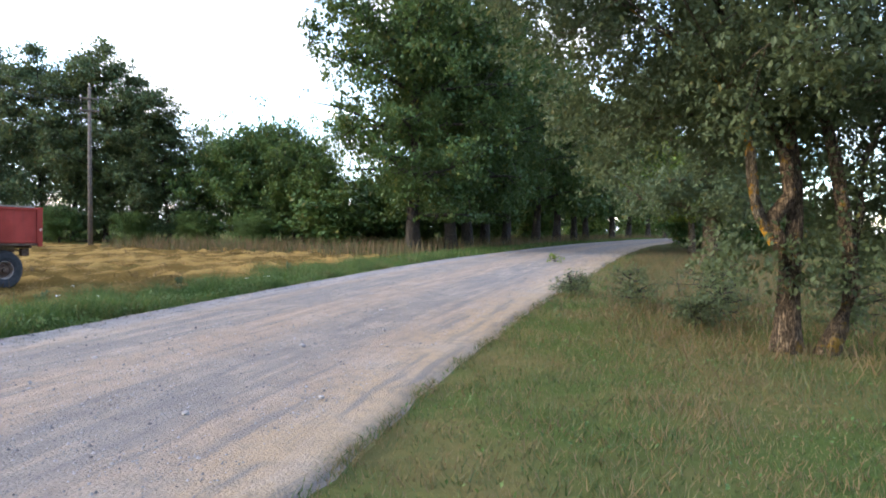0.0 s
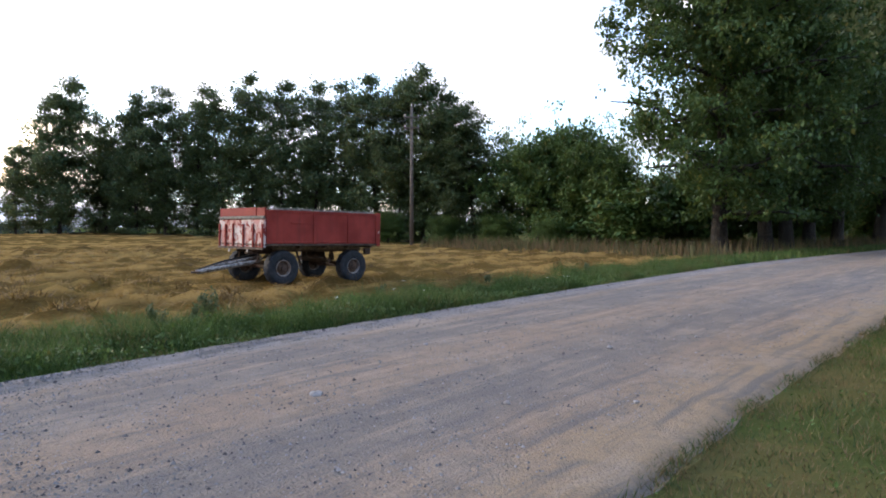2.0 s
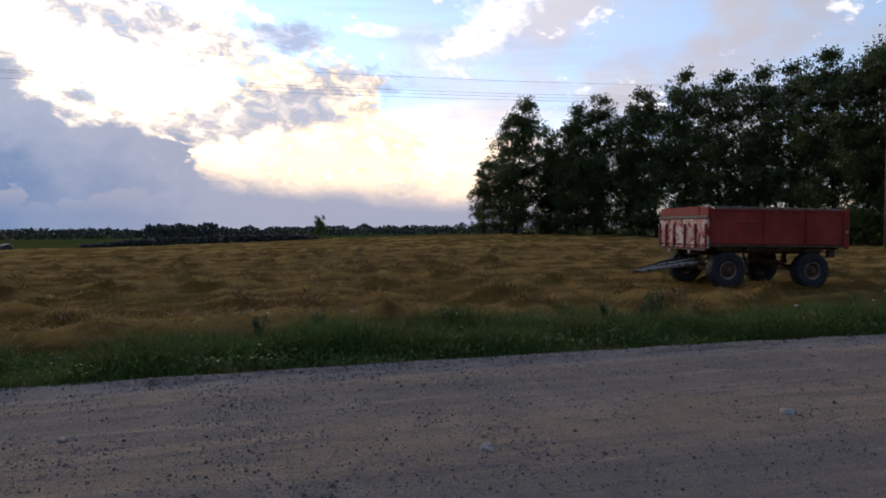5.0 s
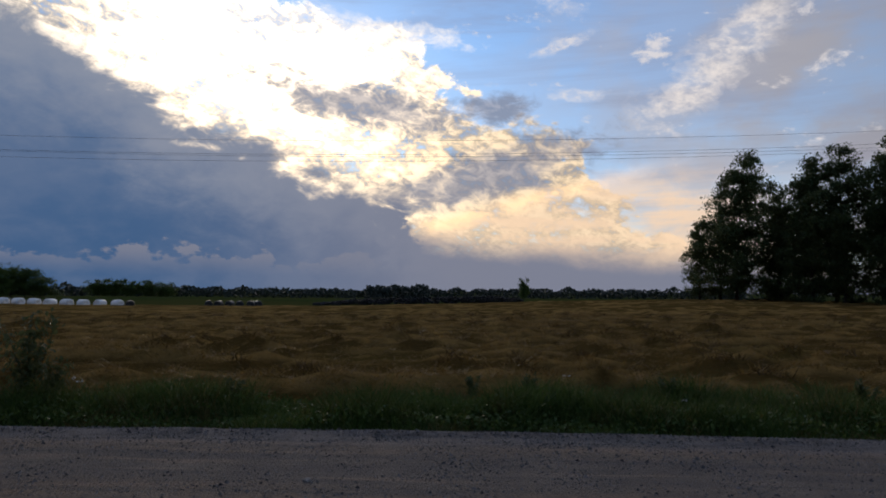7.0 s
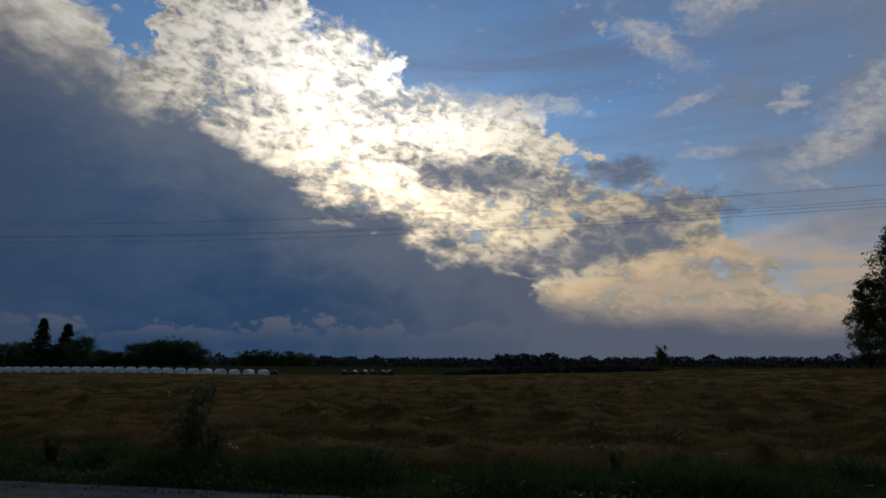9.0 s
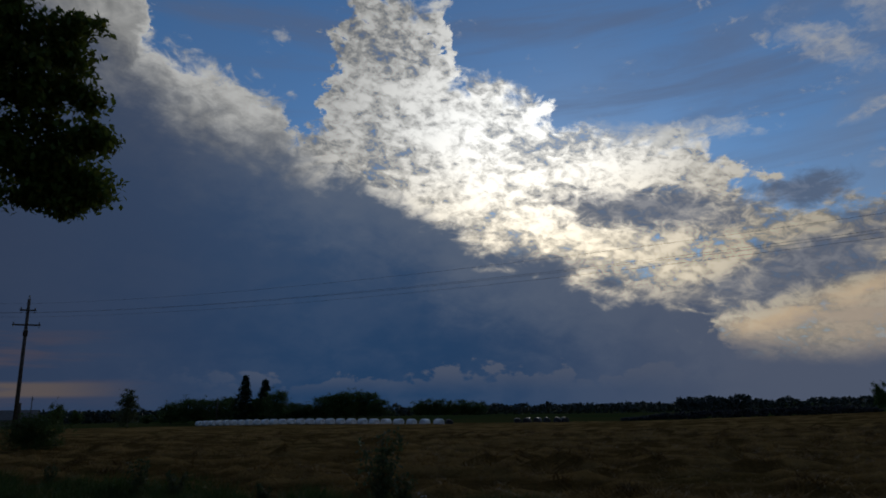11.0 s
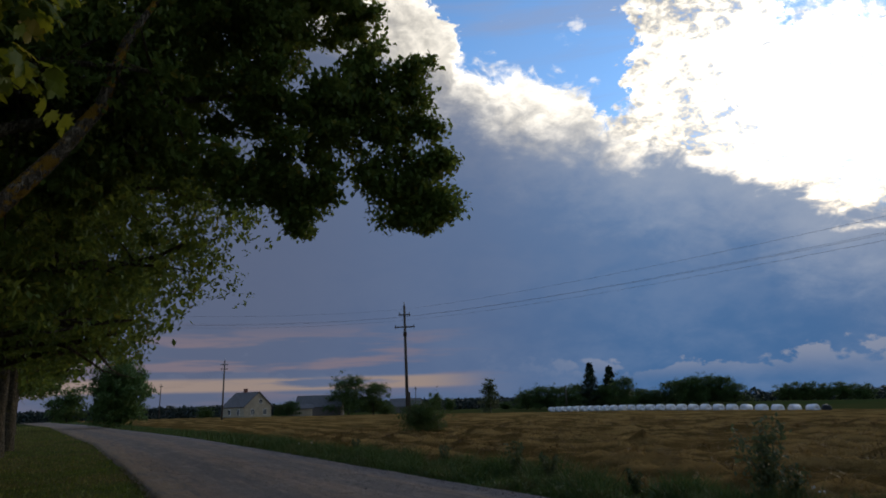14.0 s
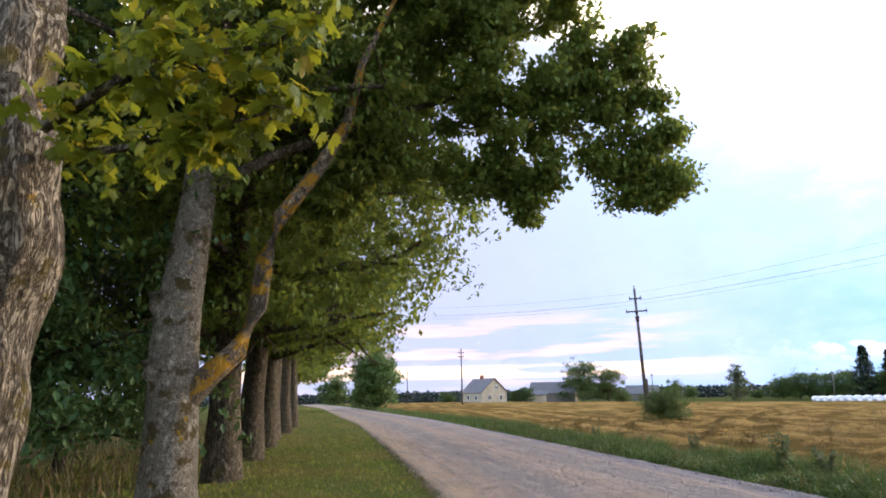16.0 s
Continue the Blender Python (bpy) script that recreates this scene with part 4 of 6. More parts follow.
# avenue beyond, on the far side of the road
av_s = [38.5, 45.5, 49, 56.5, 61, 70, 78, 88, 98, 110, 122, 136, 152]
rng2 = random.Random(8)
first, cheap = [], []
for i, s in enumerate(av_s):
    x, y = spot(s, centre(s) + 9.4 + rng2.uniform(-0.6, 0.6))
    x, y = float(x), float(y)
    here = pose(x, y, float(land(x, y)), 0, 0, rng2.uniform(0, 360))
    if i < 3:
        wd, lv, lf = grow(100 + i, 22.0, 6.6, 3.2, 0.46, 42000, 0.28, SIMPLE, limbs=34, clump=0.30, open_share=0.04, floor=2.0, extra=fill(40 + i, 10.5, 5.4, 8.5, 150))
        first.append(tree("avenue_tree", here, "tall dark green maple in the roadside avenue", "tree", wd, lv, lf, BARK_DARK, LEAF_AVENUE, group="avenue trees"))
    elif i < 5:
        plant_copy(first[i % 3], x, y, rng2.uniform(0, 360), 1.0, rng2.uniform(0.95, 1.05))
    elif i < 7:
        wd, lv, lf = grow(110 + i, 21.0, 6.8, 3.6, 0.5, 9500, 0.66, SIMPLE, limbs=20, clump=0.40, open_share=0.05, floor=2.2)
        cheap.append(tree("avenue_tree", here, "tall dark green maple in the roadside avenue", "tree", wd, lv, lf, BARK_DARK, LEAF_AVENUE, group="avenue trees"))
    else:
        plant_copy(cheap[i % 2], x, y, rng2.uniform(0, 360), rng2.uniform(0.92, 1.08), rng2.uniform(0.95, 1.1))

# shelter belt across the far side of the field
belt_protos = []
for k in range(4):
    wd, lv, lf = grow(200 + k, 17.0 if k == 1 else 16.0, 4.9 if k == 1 else 3.7, 0.5, 0.20, 40000 if k == 1 else 22000, 0.24, SIMPLE, limbs=30, clump=0.36, open_share=0.06, shape="cone" if k == 1 else "egg", extra=fill(60 + k, 7.5, 3.2 if k == 1 else 2.6, 7.0, 110))
    belt_protos.append((wd, lv, lf))
belt = [(58.6, 86, 0.62), (55.8, 83, 1.04), (52.6, 84, 0.84), (50.8, 82, 0.90), (50.4, 78, 0.94), (48.2, 76, 1.0), (45.8, 76, 0.92), (43.6, 72, 0.98), (41.4, 70, 1.06), (38.8, 68, 0.98), (36.0, 66, 1.0), (33.4, 64, 0.97), (30.6, 61, 0.95), (28.6, 60, 0.95), (26.3, 58, 0.99), (23.8, 57, 0.82), (21.6, 56, 0.72)]
made = []
for i, (a, d, size) in enumerate(belt):
    x, y, z = at(a, d)
    if i < 4:
        wd, lv, lf = belt_protos[i]
        ob = tree("belt_tree", pose(x, y, z, 0, 0, i * 77), "grey-green alder in the shelter belt by the field", "tree", wd, lv, lf, BARK_DARK, LEAF_BELT, group="shelter belt trees")
        ob.scale = (size, size, size)
        made.append(ob)
    else:
        plant_copy(made[(0, 2, 3)[i % 3]], x, y, i * 83, 1.0, size * 1.07)
for i in range(9):
    a = 57 - i * 4.1
    x, y, z = at(a, 88 - i * 2.2)
    plant_copy(made[(i * 2) % 4], x, y, i * 61 + 20, 0.95, 0.72)

# rounder bushes between the belt and the avenue
wd, lv, lf = grow(300, 7.6, 4.0, 0.3, 0.16, 15000, 0.24, SIMPLE, limbs=20, shape="round", clump=0.42, open_share=0.04, extra=fill(7, 3.8, 3.4, 3.2, 70))
x, y, z = at(13.5, 54)
bush = tree("large_bush", pose(x, y, z) @ Matrix.Diagonal((1.2, 1.2, 1.3, 1)), "large rounded green bush at the field edge", "bush", wd, lv, lf, BARK_DARK, LEAF_BUSH, group="field edge bushes")
for a, d, size, tall in ((18.6, 56, 1.0, 1.12), (16.0, 53, 1.0, 1.2), (10.8, 50, 0.95, 1.1), (11.5, 56, 1.1, 1.15), (19.5, 52, 0.42, 0.8), (15.0, 47, 0.36, 0.8), (8.6, 56, 0.85, 0.95), (5.5, 60, 0.8, 1.0), (3.0, 64, 0.85, 1.0), (-2.0, 75, 0.95, 1.1), (-6.5, 95, 1.0, 1.1), (24.5, 54, 0.4, 0.8), (29.5, 56, 0.4, 0.9)):
    x, y, z = at(a, d)
    plant_copy(bush, x, y, a * 40, size, tall)

wd, lv, lf = grow(302, 7.6, 4.0, 0.3, 0.16, 4200, 0.56, SIMPLE, limbs=12, shape="round", clump=0.44, open_share=0.02, twigs=3, extra=fill(6, 3.6, 3.6, 3.2, 70))
x, y = spot(41, centre(41) + 16.5)
far_bush = tree("large_bush", pose(float(x), float(y), float(land(x, y))), "rounded green bush in the distance", "bush", wd, lv, lf, BARK_DARK, LEAF_BUSH, 4, group="distant bushes")
far_bush.scale = (0.75, 0.75, 0.5)
for i, s in enumerate((47, 52, 58, 64, 70, 77, 84, 92, 100, 109, 119, 130, 142, 155, 170, 186, 204)):
    x, y = spot(s, centre(s) + 14.5 + 1.5 * (i % 3))
    plant_copy(far_bush, float(x), float(y), i * 47, 0.8 + 0.08 * (i % 4), 0.85)
# hedge far behind the roadside row
for i, (a, d, size, tall) in enumerate(((-23.0, 95, 0.8, 0.9), (-23.4, 70, 0.75, 0.95), (-24.2, 56, 0.75, 1.0), (-26.5, 52, 0.75, 1.05), (-29.2, 50, 0.7, 0.95), (-31.8, 52, 0.6, 0.7))):
    x, y, z = at(a, d)
    plant_copy(far_bush, x, y, i * 71, size, tall)

# ---------------------------------------------------------------- far scenery


def far_woods(name, a0, a1, dist, tall, n, seed, label):
    g = np.random.default_rng(seed)
    a = np.radians(g.uniform(a0, a1, n))
    d = dist + g.uniform(-1, 1, n) * dist * 0.05
    x, y = -np.sin(a) * d, np.cos(a) * d
    h = tall * (0.75 + 0.35 * bumps(np.degrees(a) * 0.9, a * 0, 1.0, seed) + 0.16 * bumps(np.degrees(a) * 5, a * 0, 1.0, seed + 3))
    z = land(x, y) + g.uniform(0, 1, n) ** 0.7 * h
    v, f = leaf_cloud(np.stack([x, y, z], 1), dist * 0.0045, SIMPLE, g)
    return tagged(mesh_object(name, v, f, WOODS, smooth=False), label, "woods", kind="stuff")


far_woods("far_woods", 55, 270, 620, 11.5, 48000, 31, "low dark woods along the horizon")
far_woods("far_woods", 128, 175, 430, 9.0, 15000, 34, "low dark woods along the horizon")
far_woods("far_woods", -90, 55, 520, 12.0, 9000, 32, "low dark woods along the horizon")
far_woods("far_woods", 82.0, 87.6, 520, 13.5, 2400, 33, "taller clump of dark conifers on the horizon")
for i, (a, d, size, tall) in enumerate(((73.4, 330, 0.75, 1.6), (145.8, 160, 1.25, 0.98), (143.6, 165, 1.2, 0.85), (151.6, 152, 0.42, 0.85), (150.6, 150, 0.5, 0.9), (138.2, 240, 0.65, 1.1), (136.9, 240, 0.5, 1.0), (157.6, 160, 0.5, 0.6),
                                       (130.2, 200, 0.95, 0.8), (129.0, 198, 1.0, 0.9), (127.8, 200, 1.0, 0.88), (126.6, 195, 1.05, 0.8), (125.6, 205, 1.1, 0.85), (123.6, 200, 1.0, 0.85), (121.9, 195, 1.05, 1.05), (120.6, 205, 0.95, 0.7), (119.4, 205, 1.0, 0.6), (117.8, 205, 1.2, 0.74), (116.8, 200, 1.2, 0.78), (116.0, 200, 1.2, 0.84), (115.1, 204, 1.2, 0.86), (114.2, 205, 1.2, 0.82), (113.2, 200, 1.0, 0.7),
                                       (109.4, 300, 1.2, 0.66), (108.2, 300, 1.2, 0.7), (107.0, 305, 1.2, 0.64), (105.6, 310, 1.2, 0.68), (104.4, 305, 1.1, 0.64), (130.6, 220, 0.6, 0.6), (132.0, 220, 0.6, 0.5), (142.5, 175, 0.7, 0.45), (140.0, 190, 0.8, 0.4), (167.5, 130, 0.8, 0.9))):
    x, y, z = at(a, d)
    plant_copy(bush if 110 < a < 152 and d < 210 else far_bush, x, y, i * 53, size, tall)

# slim young birch, dense willow by the road, bush in the stubble
wd, lv, lf = grow(320, 6.6, 2.0, 0.9, 0.10, 3500, 0.30, SIMPLE, limbs=18, clump=0.5, open_share=0.05)
x, y, z = at(133.3, 130)
tree("young_birch", pose(x, y, z), "slim pale green young birch at the field edge", "tree", wd, lv, lf, BARK_PALE, LEAF_GREY)
wd, lv, lf = grow(321, 7.0, 2.9, 0.6, 0.22, 24000, 0.27, SIMPLE, limbs=22, shape="round", clump=0.50, open_share=0.0, twigs=5, floor=0.3, extra=fill(5, 3.5, 3.0, 3.0, 160))
x, y = spot(-79, centre(-79) + half(-79) + 1.0)
tree("willow", pose(float(x), float(y), float(land(x, y))), "dense rounded green willow beside the road", "tree", wd, lv, lf, BARK_DARK, LEAF_WILLOW)
wd, lv, lf = grow(322, 1.5, 1.25, 0.1, 0.03, 22000, 0.055, SIMPLE, limbs=26, shape="round", clump=0.42, open_share=0.0, floor=0.0, extra=fill(9, 0.7, 1.3, 0.75, 120))
x, y, z = at(139.3, 37.0)
tree("field_bush", pose(x, y, z), "low round green bush standing in the stubble", "bush", wd, lv, lf, BARK_DARK, LEAF_BUSH)


def spruce(seed, height, radius):
    g = np.random.default_rng(seed)
    wood = [bend(g, (0, 0, -0.1), (0, 0, height), 0.2, 0.02, 0.0, 6)]
    pts = []
    for i in range(26):
        t = i / 26
        z = 0.6 + (height - 1.0) * t
        r = radius * (1 - t) ** 0.85 + 0.25
        for j in range(7):
            a = g.uniform(0, 6.28)
            tip = np.array((math.cos(a) * r, math.sin(a) * r, z - 0.18 * r))
            wood.append([((0, 0, z), 0.03), (tuple(tip), 0.01)])
            for k in range(22):
                pts.append(tip * np.array((1, 1, 0)) * g.uniform(0.15, 1) + np.array((0, 0, z - 0.15 * r)) + g.normal(0, 0.14, 3))
    lv, lf = leaf_cloud(np.array(pts), 0.62, SIMPLE, g)
    return wood, lv, lf


for k, (a, d, h) in enumerate(((124.55, 200, 14.0), (122.9, 203, 12.8))):
    x, y, z = at(a, d)
    wd, lv, lf = spruce(330 + k, h, 4.3)
    tree("spruce", pose(x, y, z), "dark conical spruce rising above the bushes", "tree", wd, lv, lf, BARK_DARK, NEEDLE, 5, group="pair of spruces")

# ---------------------------------------------------------------- old maples beside the camera


def road_tree(seed, s, o, height, radius, crown_from, girth, leaves, size, bark, extra=(), limbs=26):
    x, y = spot(s, o)
    wd, lv, lf = grow(seed, height, radius, crown_from, girth, leaves, size, SIMPLE, limbs=limbs, clump=0.34, open_share=0.05, twigs=8, floor=3.0, extra=extra)
    return tree("avenue_maple", pose(float(x), float(y), float(land(x, y))), "old broad maple with mossy grey bark in the roadside row", "tree", wd, lv, lf, bark, LEAF_DARK, 14, group="roadside row of maples")


row_off = lambda s: centre(s) - half(s) - 4.0
near_s = [-14.3, -18.6, -23]
for i, s in enumerate(near_s):
    road_tree(400 + i, s, row_off(s), 14.0, 5.6, 3.0, 0.36, 62000, 0.155, BARK)
row_cheap = None
for i, s in enumerate([-27.5, -32, -37, -43, -50, -58, -67, -77, -88]):
    x, y = spot(s, row_off(s) + rng2.uniform(-0.2, 0.2))
    if row_cheap is None:
        wd, lv, lf = grow(410, 13.5, 4.8, 4.0, 0.34, 8500, 0.38, SIMPLE, limbs=20, clump=0.40, open_share=0.04, floor=3.6)
        row_cheap = tree("avenue_maple", pose(float(x), float(y), float(land(x, y))), "old broad maple in the roadside row", "tree", wd, lv, lf, BARK, LEAF_DARK, 8, group="roadside row of maples")
    else:
        plant_copy(row_cheap, float(x), float(y), i * 71, 1.0, rng2.uniform(0.92, 1.08))

# undergrowth and low trees behind the row
wd, lv, lf = grow(415, 9.0, 3.6, 0.8, 0.16, 26000, 0.15, SIMPLE, limbs=26, clump=0.40, open_share=0.05, floor=0.7, shape="round", extra=fill(77, 4.2, 3.0, 3.4, 60))
behind = None
for i, (x, y, size, tall) in enumerate(((3.6, -13.5, 0.9, 1.1), (5.5, -10.5, 0.9, 1.2), (2.4, -18.0, 0.8, 1.0), (7.5, -13.0, 1.0, 1.3), (1.2, -25.0, 0.8, 1.0), (4.6, -17.5, 0.9, 1.1))):
    if behind is None:
        behind = tree("hedge_tree", pose(x, y, 0), "low dense maple behind the roadside row", "tree", wd, lv, lf, BARK_DARK, LEAF_HEDGE, 7, group="low trees behind the row")
    else:
        plant_copy(behind, x, y, i * 75, size, tall)

# the forked maple whose limb bows out towards the road
FORK = (-0.05, -10.9)
g = np.random.default_rng(71)
bole = [((0, 0, -0.1), 0.50), ((0.01, 0, 0.35), 0.42), ((0, 0, 1.0), 0.385), ((0.02, 0, 1.7), 0.37), ((0.05, 0, 2.35), 0.36), ((0.02, 0, 3.0), 0.33), ((-0.05, 0, 3.7), 0.30), ((-0.15, 0.0, 4.8), 0.26), ((-0.2, 0.05, 6.5), 0.21), ((-0.1, 0.2, 9.0), 0.15), ((0, 0.1, 12.5), 0.05)]
arm = [((-0.10, 0.05, 1.55), 0.22), ((-0.45, 0.15, 1.95), 0.185), ((-0.86, 0.22, 2.35), 0.165), ((-1.12, 0.28, 3.0), 0.15), ((-1.20, 0.3, 3.8), 0.14), ((-1.42, 0.35, 4.5), 0.13), ((-1.95, 0.45, 5.3), 0.12), ((-2.45, 0.55, 6.2), 0.10), ((-2.7, 0.6, 7.4), 0.07), ((-3.3, 0.8, 8.8), 0.03)]
reach = [((-0.15, -0.1, 4.9), 0.12), ((-1.4, -0.5, 5.9), 0.10), ((-3.2, -0.5, 6.9), 0.075), ((-4.8, -0.1, 7.4), 0.055), ((-6.4, 0.5, 7.5), 0.04), ((-7.6, 0.9, 7.1), 0.025), ((-8.3, 1.1, 6.5), 0.012)]
extra = []
for c, r, n in (((-6.1, 0.1, 5.4), 0.50, 9), ((-5.8, 0.2, 5.9), 0.46, 7), ((-6.3, 0.4, 5.8), 0.46, 7), ((-6.2, 0.1, 5.0), 0.26, 4), ((-7.4, 0.9, 6.2), 0.50, 8), ((-7.9, 1.0, 5.8), 0.54, 10), ((-8.4, 1.1, 5.5), 0.43, 7), ((-8.7, 1.3, 5.7), 0.43, 7), ((-9.0, 1.4, 5.6), 0.26, 4), ((-8.7, 1.5, 6.5), 0.36, 6), ((-8.3, 1.3, 6.3), 0.50, 8), ((-8.0, 0.9, 5.3), 0.26, 3), ((-8.6, 1.2, 5.2), 0.26, 3), ((-7.6, 1.2, 7.1), 0.66, 12), ((-8.1, 1.4, 7.2), 0.41, 6), ((-7.7, 1.4, 7.8), 0.54, 9), ((-7.9, 1.6, 8.3), 0.38, 6), ((-7.2, 1.3, 8.2), 0.66, 10), ((-6.8, 1.3, 8.9), 0.72, 10), ((-6.7, 0.9, 7.4), 0.90, 16), ((-6.4, 0.6, 6.5), 0.66, 10), ((-5.6, 0.1, 6.1), 0.54, 8), ((-5.2, -0.1, 5.8), 0.36, 5), ((-5.4, 0.3, 7.2), 1.2, 22), ((-4.2, -1.0, 8.4), 1.4, 24), ((-3.6, -1.2, 6.4), 1.2, 22), ((-2.6, -1.4, 8.2), 1.5, 22), ((-6.2, 0.4, 9.8), 1.2, 18), ((-4.4, -0.6, 10.4), 1.6, 20), ((-2.6, -1.6, 5.6), 1.0, 14), ((-4.6, 0.0, 5.7), 0.7, 10), ((-5.2, 0.0, 11.6), 1.4, 18), ((-3.4, -0.8, 12.2), 1.6, 18), ((-6.8, 0.5, 10.9), 1.0, 12), ((-1.6, -0.8, 10.6), 1.6, 18), ((-4.0, -0.4, 9.4), 1.3, 14), ((-5.2, 0.2, 8.9), 1.1, 22), ((-4.6, 0.0, 9.8), 1.1, 16), ((-3.2, -0.3, 7.4), 0.9, 12)):
    for q in range(n if r < 0.85 else 2 * n):
        extra.append(np.array(c) + g.normal(0, 0.40 * r if r < 0.85 else 0.44 * r, 3))
wd, lv, lf = grow(420, 12.5, 4.4, 5.6, 0.36, 140000, 0.13, SIMPLE, limbs=18, clump=0.115, open_share=0.02, stems=[bole], twigs=7, floor=2.8, extra=extra)
quads = lv.reshape(-1, 4, 3)
mid = quads.mean(1)
line = np.array([q for path in (bole[:8], arm[:9]) for (p0, r0), (p1, r1) in zip(path, path[1:]) for q in (np.array(p0) + (np.array(p1) - np.array(p0)) * u for u in (0.0, 0.25, 0.5, 0.75))])
gap = np.full(len(mid), 9.0)
for q in line:
    gap = np.minimum(gap, np.hypot(mid[:, 0] - q[0] - 0.10 * (mid[:, 1] - q[1]), mid[:, 2] - q[2]))
shown = ~((mid[:, 1] > -0.1) & (gap < 0.42) & (np.random.default_rng(5).uniform(0, 1, len(mid)) > 0.10))
lv = quads[shown].reshape(-1, 3)
lf = np.arange(len(lv)).reshape(-1, 4)
ob = thing("forked_maple", pose(FORK[0], FORK[1], float(land(*FORK))), "old forked maple with mossy pale bark and a bowed limb", "tree")
tv, tf = tubes([bole], 20)
mesh_object("trunk", tv, tf, BARK_PALE, ob, "mossy pale trunk with lopped stubs")
tv, tf = tubes([arm], 14)
mesh_object("bowed_limb", tv, tf, BARK_LICHEN, ob, "bowed limb covered in orange lichen")
tv, tf = tubes([reach], 9)
mesh_object("long_limb", tv, tf, BARK, ob)
for k in range(18):
    tv, tf = tubes([wd[k * 8]], 7)
    mesh_object("bough", tv, tf, BARK, ob)
tv, tf = tubes([path for k, path in enumerate(wd) if k % 8], 4)
tagged(mesh_object("branchwork", tv, tf, BARK, ob), kind="stuff")
mesh_object("crown", lv, lf, LEAF_DARK, ob, smooth=False)
for z0, y0 in ((3.05, 0.02), (2.05, 0.05)):
    tv, tf = tubes([[((0.20, 0.1, z0 - 0.22), 0.13), ((0.36, 0.16, z0), 0.12), ((0.40, 0.18, z0 + 0.16), 0.10)]], 10)
    mesh_object("lopped_stub", tv, tf, BARK_PALE, ob)

# the nearest maple: gnarled trunk and a low bough of large leaves
NEAR = (1.27, -5.80)
bole = []
for i in range(72):
    z = -0.1 + i * 0.08
    bulge = 0.10 * math.exp(-((z - 3.05) / 0.28) ** 2) + 0.06 * math.exp(-((z - 2.55) / 0.3) ** 2) + 0.05 * math.exp(-((z - 4.2) / 0.4) ** 2) + 0.12 * math.exp(-(z / 0.35) ** 2)
    bole.append(((0.02 * math.sin(z * 2.1) - 0.03 * z * 0.2, 0.03 * math.cos(z * 1.7), z), 0.41 - 0.026 * z + bulge))
ob = thing("near_maple", pose(*NEAR, 0), "gnarled maple trunk with thick ridged bark and lichen", "tree")
tv, tf = tubes([bole], 64)
tv = np.array(tv)
mid = np.array([bole[k // 64][0] for k in range(len(tv))])
out = tv - mid
lump = np.array([0.10 * noise.noise((p[0] * 3.2, p[1] * 3.2, p[2] * 1.6)) + 0.05 * noise.noise((p[0] * 11, p[1] * 11, p[2] * 2.2)) for p in tv])
for c, r, h in (((-0.33, 0.27, 3.49), 0.16, 0.17), ((-0.38, 0.12, 2.80), 0.22, 0.13), ((-0.31, 0.18, 3.17), 0.14, 0.06), ((-0.21, 0.36, 4.02), 0.20, 0.05)):
    lump = lump + h * np.exp(-((tv - np.array(c)) ** 2).sum(1) / (2 * r * r))
tv = tv + out / np.linalg.norm(out, axis=1)[:, None] * lump[:, None]
mesh_object("trunk", tv, tf, BARK_OLD, ob, "thick trunk with ridged bark and burls")
bough = [
    [((-0.39, 0.47, 3.53), 0.05), ((-0.88, 1.19, 3.59), 0.035), ((-1.32, 1.63, 3.64), 0.025), ((-1.78, 1.97, 3.62), 0.015), ((-2.03, 2.21, 3.75), 0.007)],
    [((-0.42, 0.40, 3.34), 0.04), ((-0.97, 1.03, 3.23), 0.026), ((-1.41, 1.43, 3.24), 0.016), ((-1.78, 1.79, 3.27), 0.007)],
    [((-0.88, 1.19, 3.59), 0.022), ((-1.02, 1.51, 3.80), 0.014), ((-1.20, 1.85, 4.01), 0.007)],
    [((-1.32, 1.63, 3.64), 0.014), ((-1.63, 1.62, 3.40), 0.01), ((-1.94, 1.83, 3.31), 0.005)],
]
pts = []
g = np.random.default_rng(73)
for limb in list(bough):
    for k in range(1, len(limb)):
        for q in range(5):
            b0 = np.array(limb[k][0]) + (np.array(limb[k - 1][0]) - np.array(limb[k][0])) * g.uniform(0, 0.8)
            d = g.normal(0, 0.17, 3)
            d[2] = -abs(d[2]) * 0.6 + 0.06
            bough.append(bend(g, b0, b0 + d, 0.005, 0.002, 0.1, 2))
            for u in range(13):
                pts.append(b0 + d * g.uniform(0.4, 1.2) + g.normal(0, 0.075, 3))
tv, tf = tubes(bough, 6)
mesh_object("bough", tv, tf, BARK, ob)
lv, lf = leaf_cloud(np.array(pts), 0.115, MAPLE, g, 0.9)
mesh_object("foliage", lv, lf, LEAF_GOLD, ob, "large yellow-green maple leaves", smooth=False)

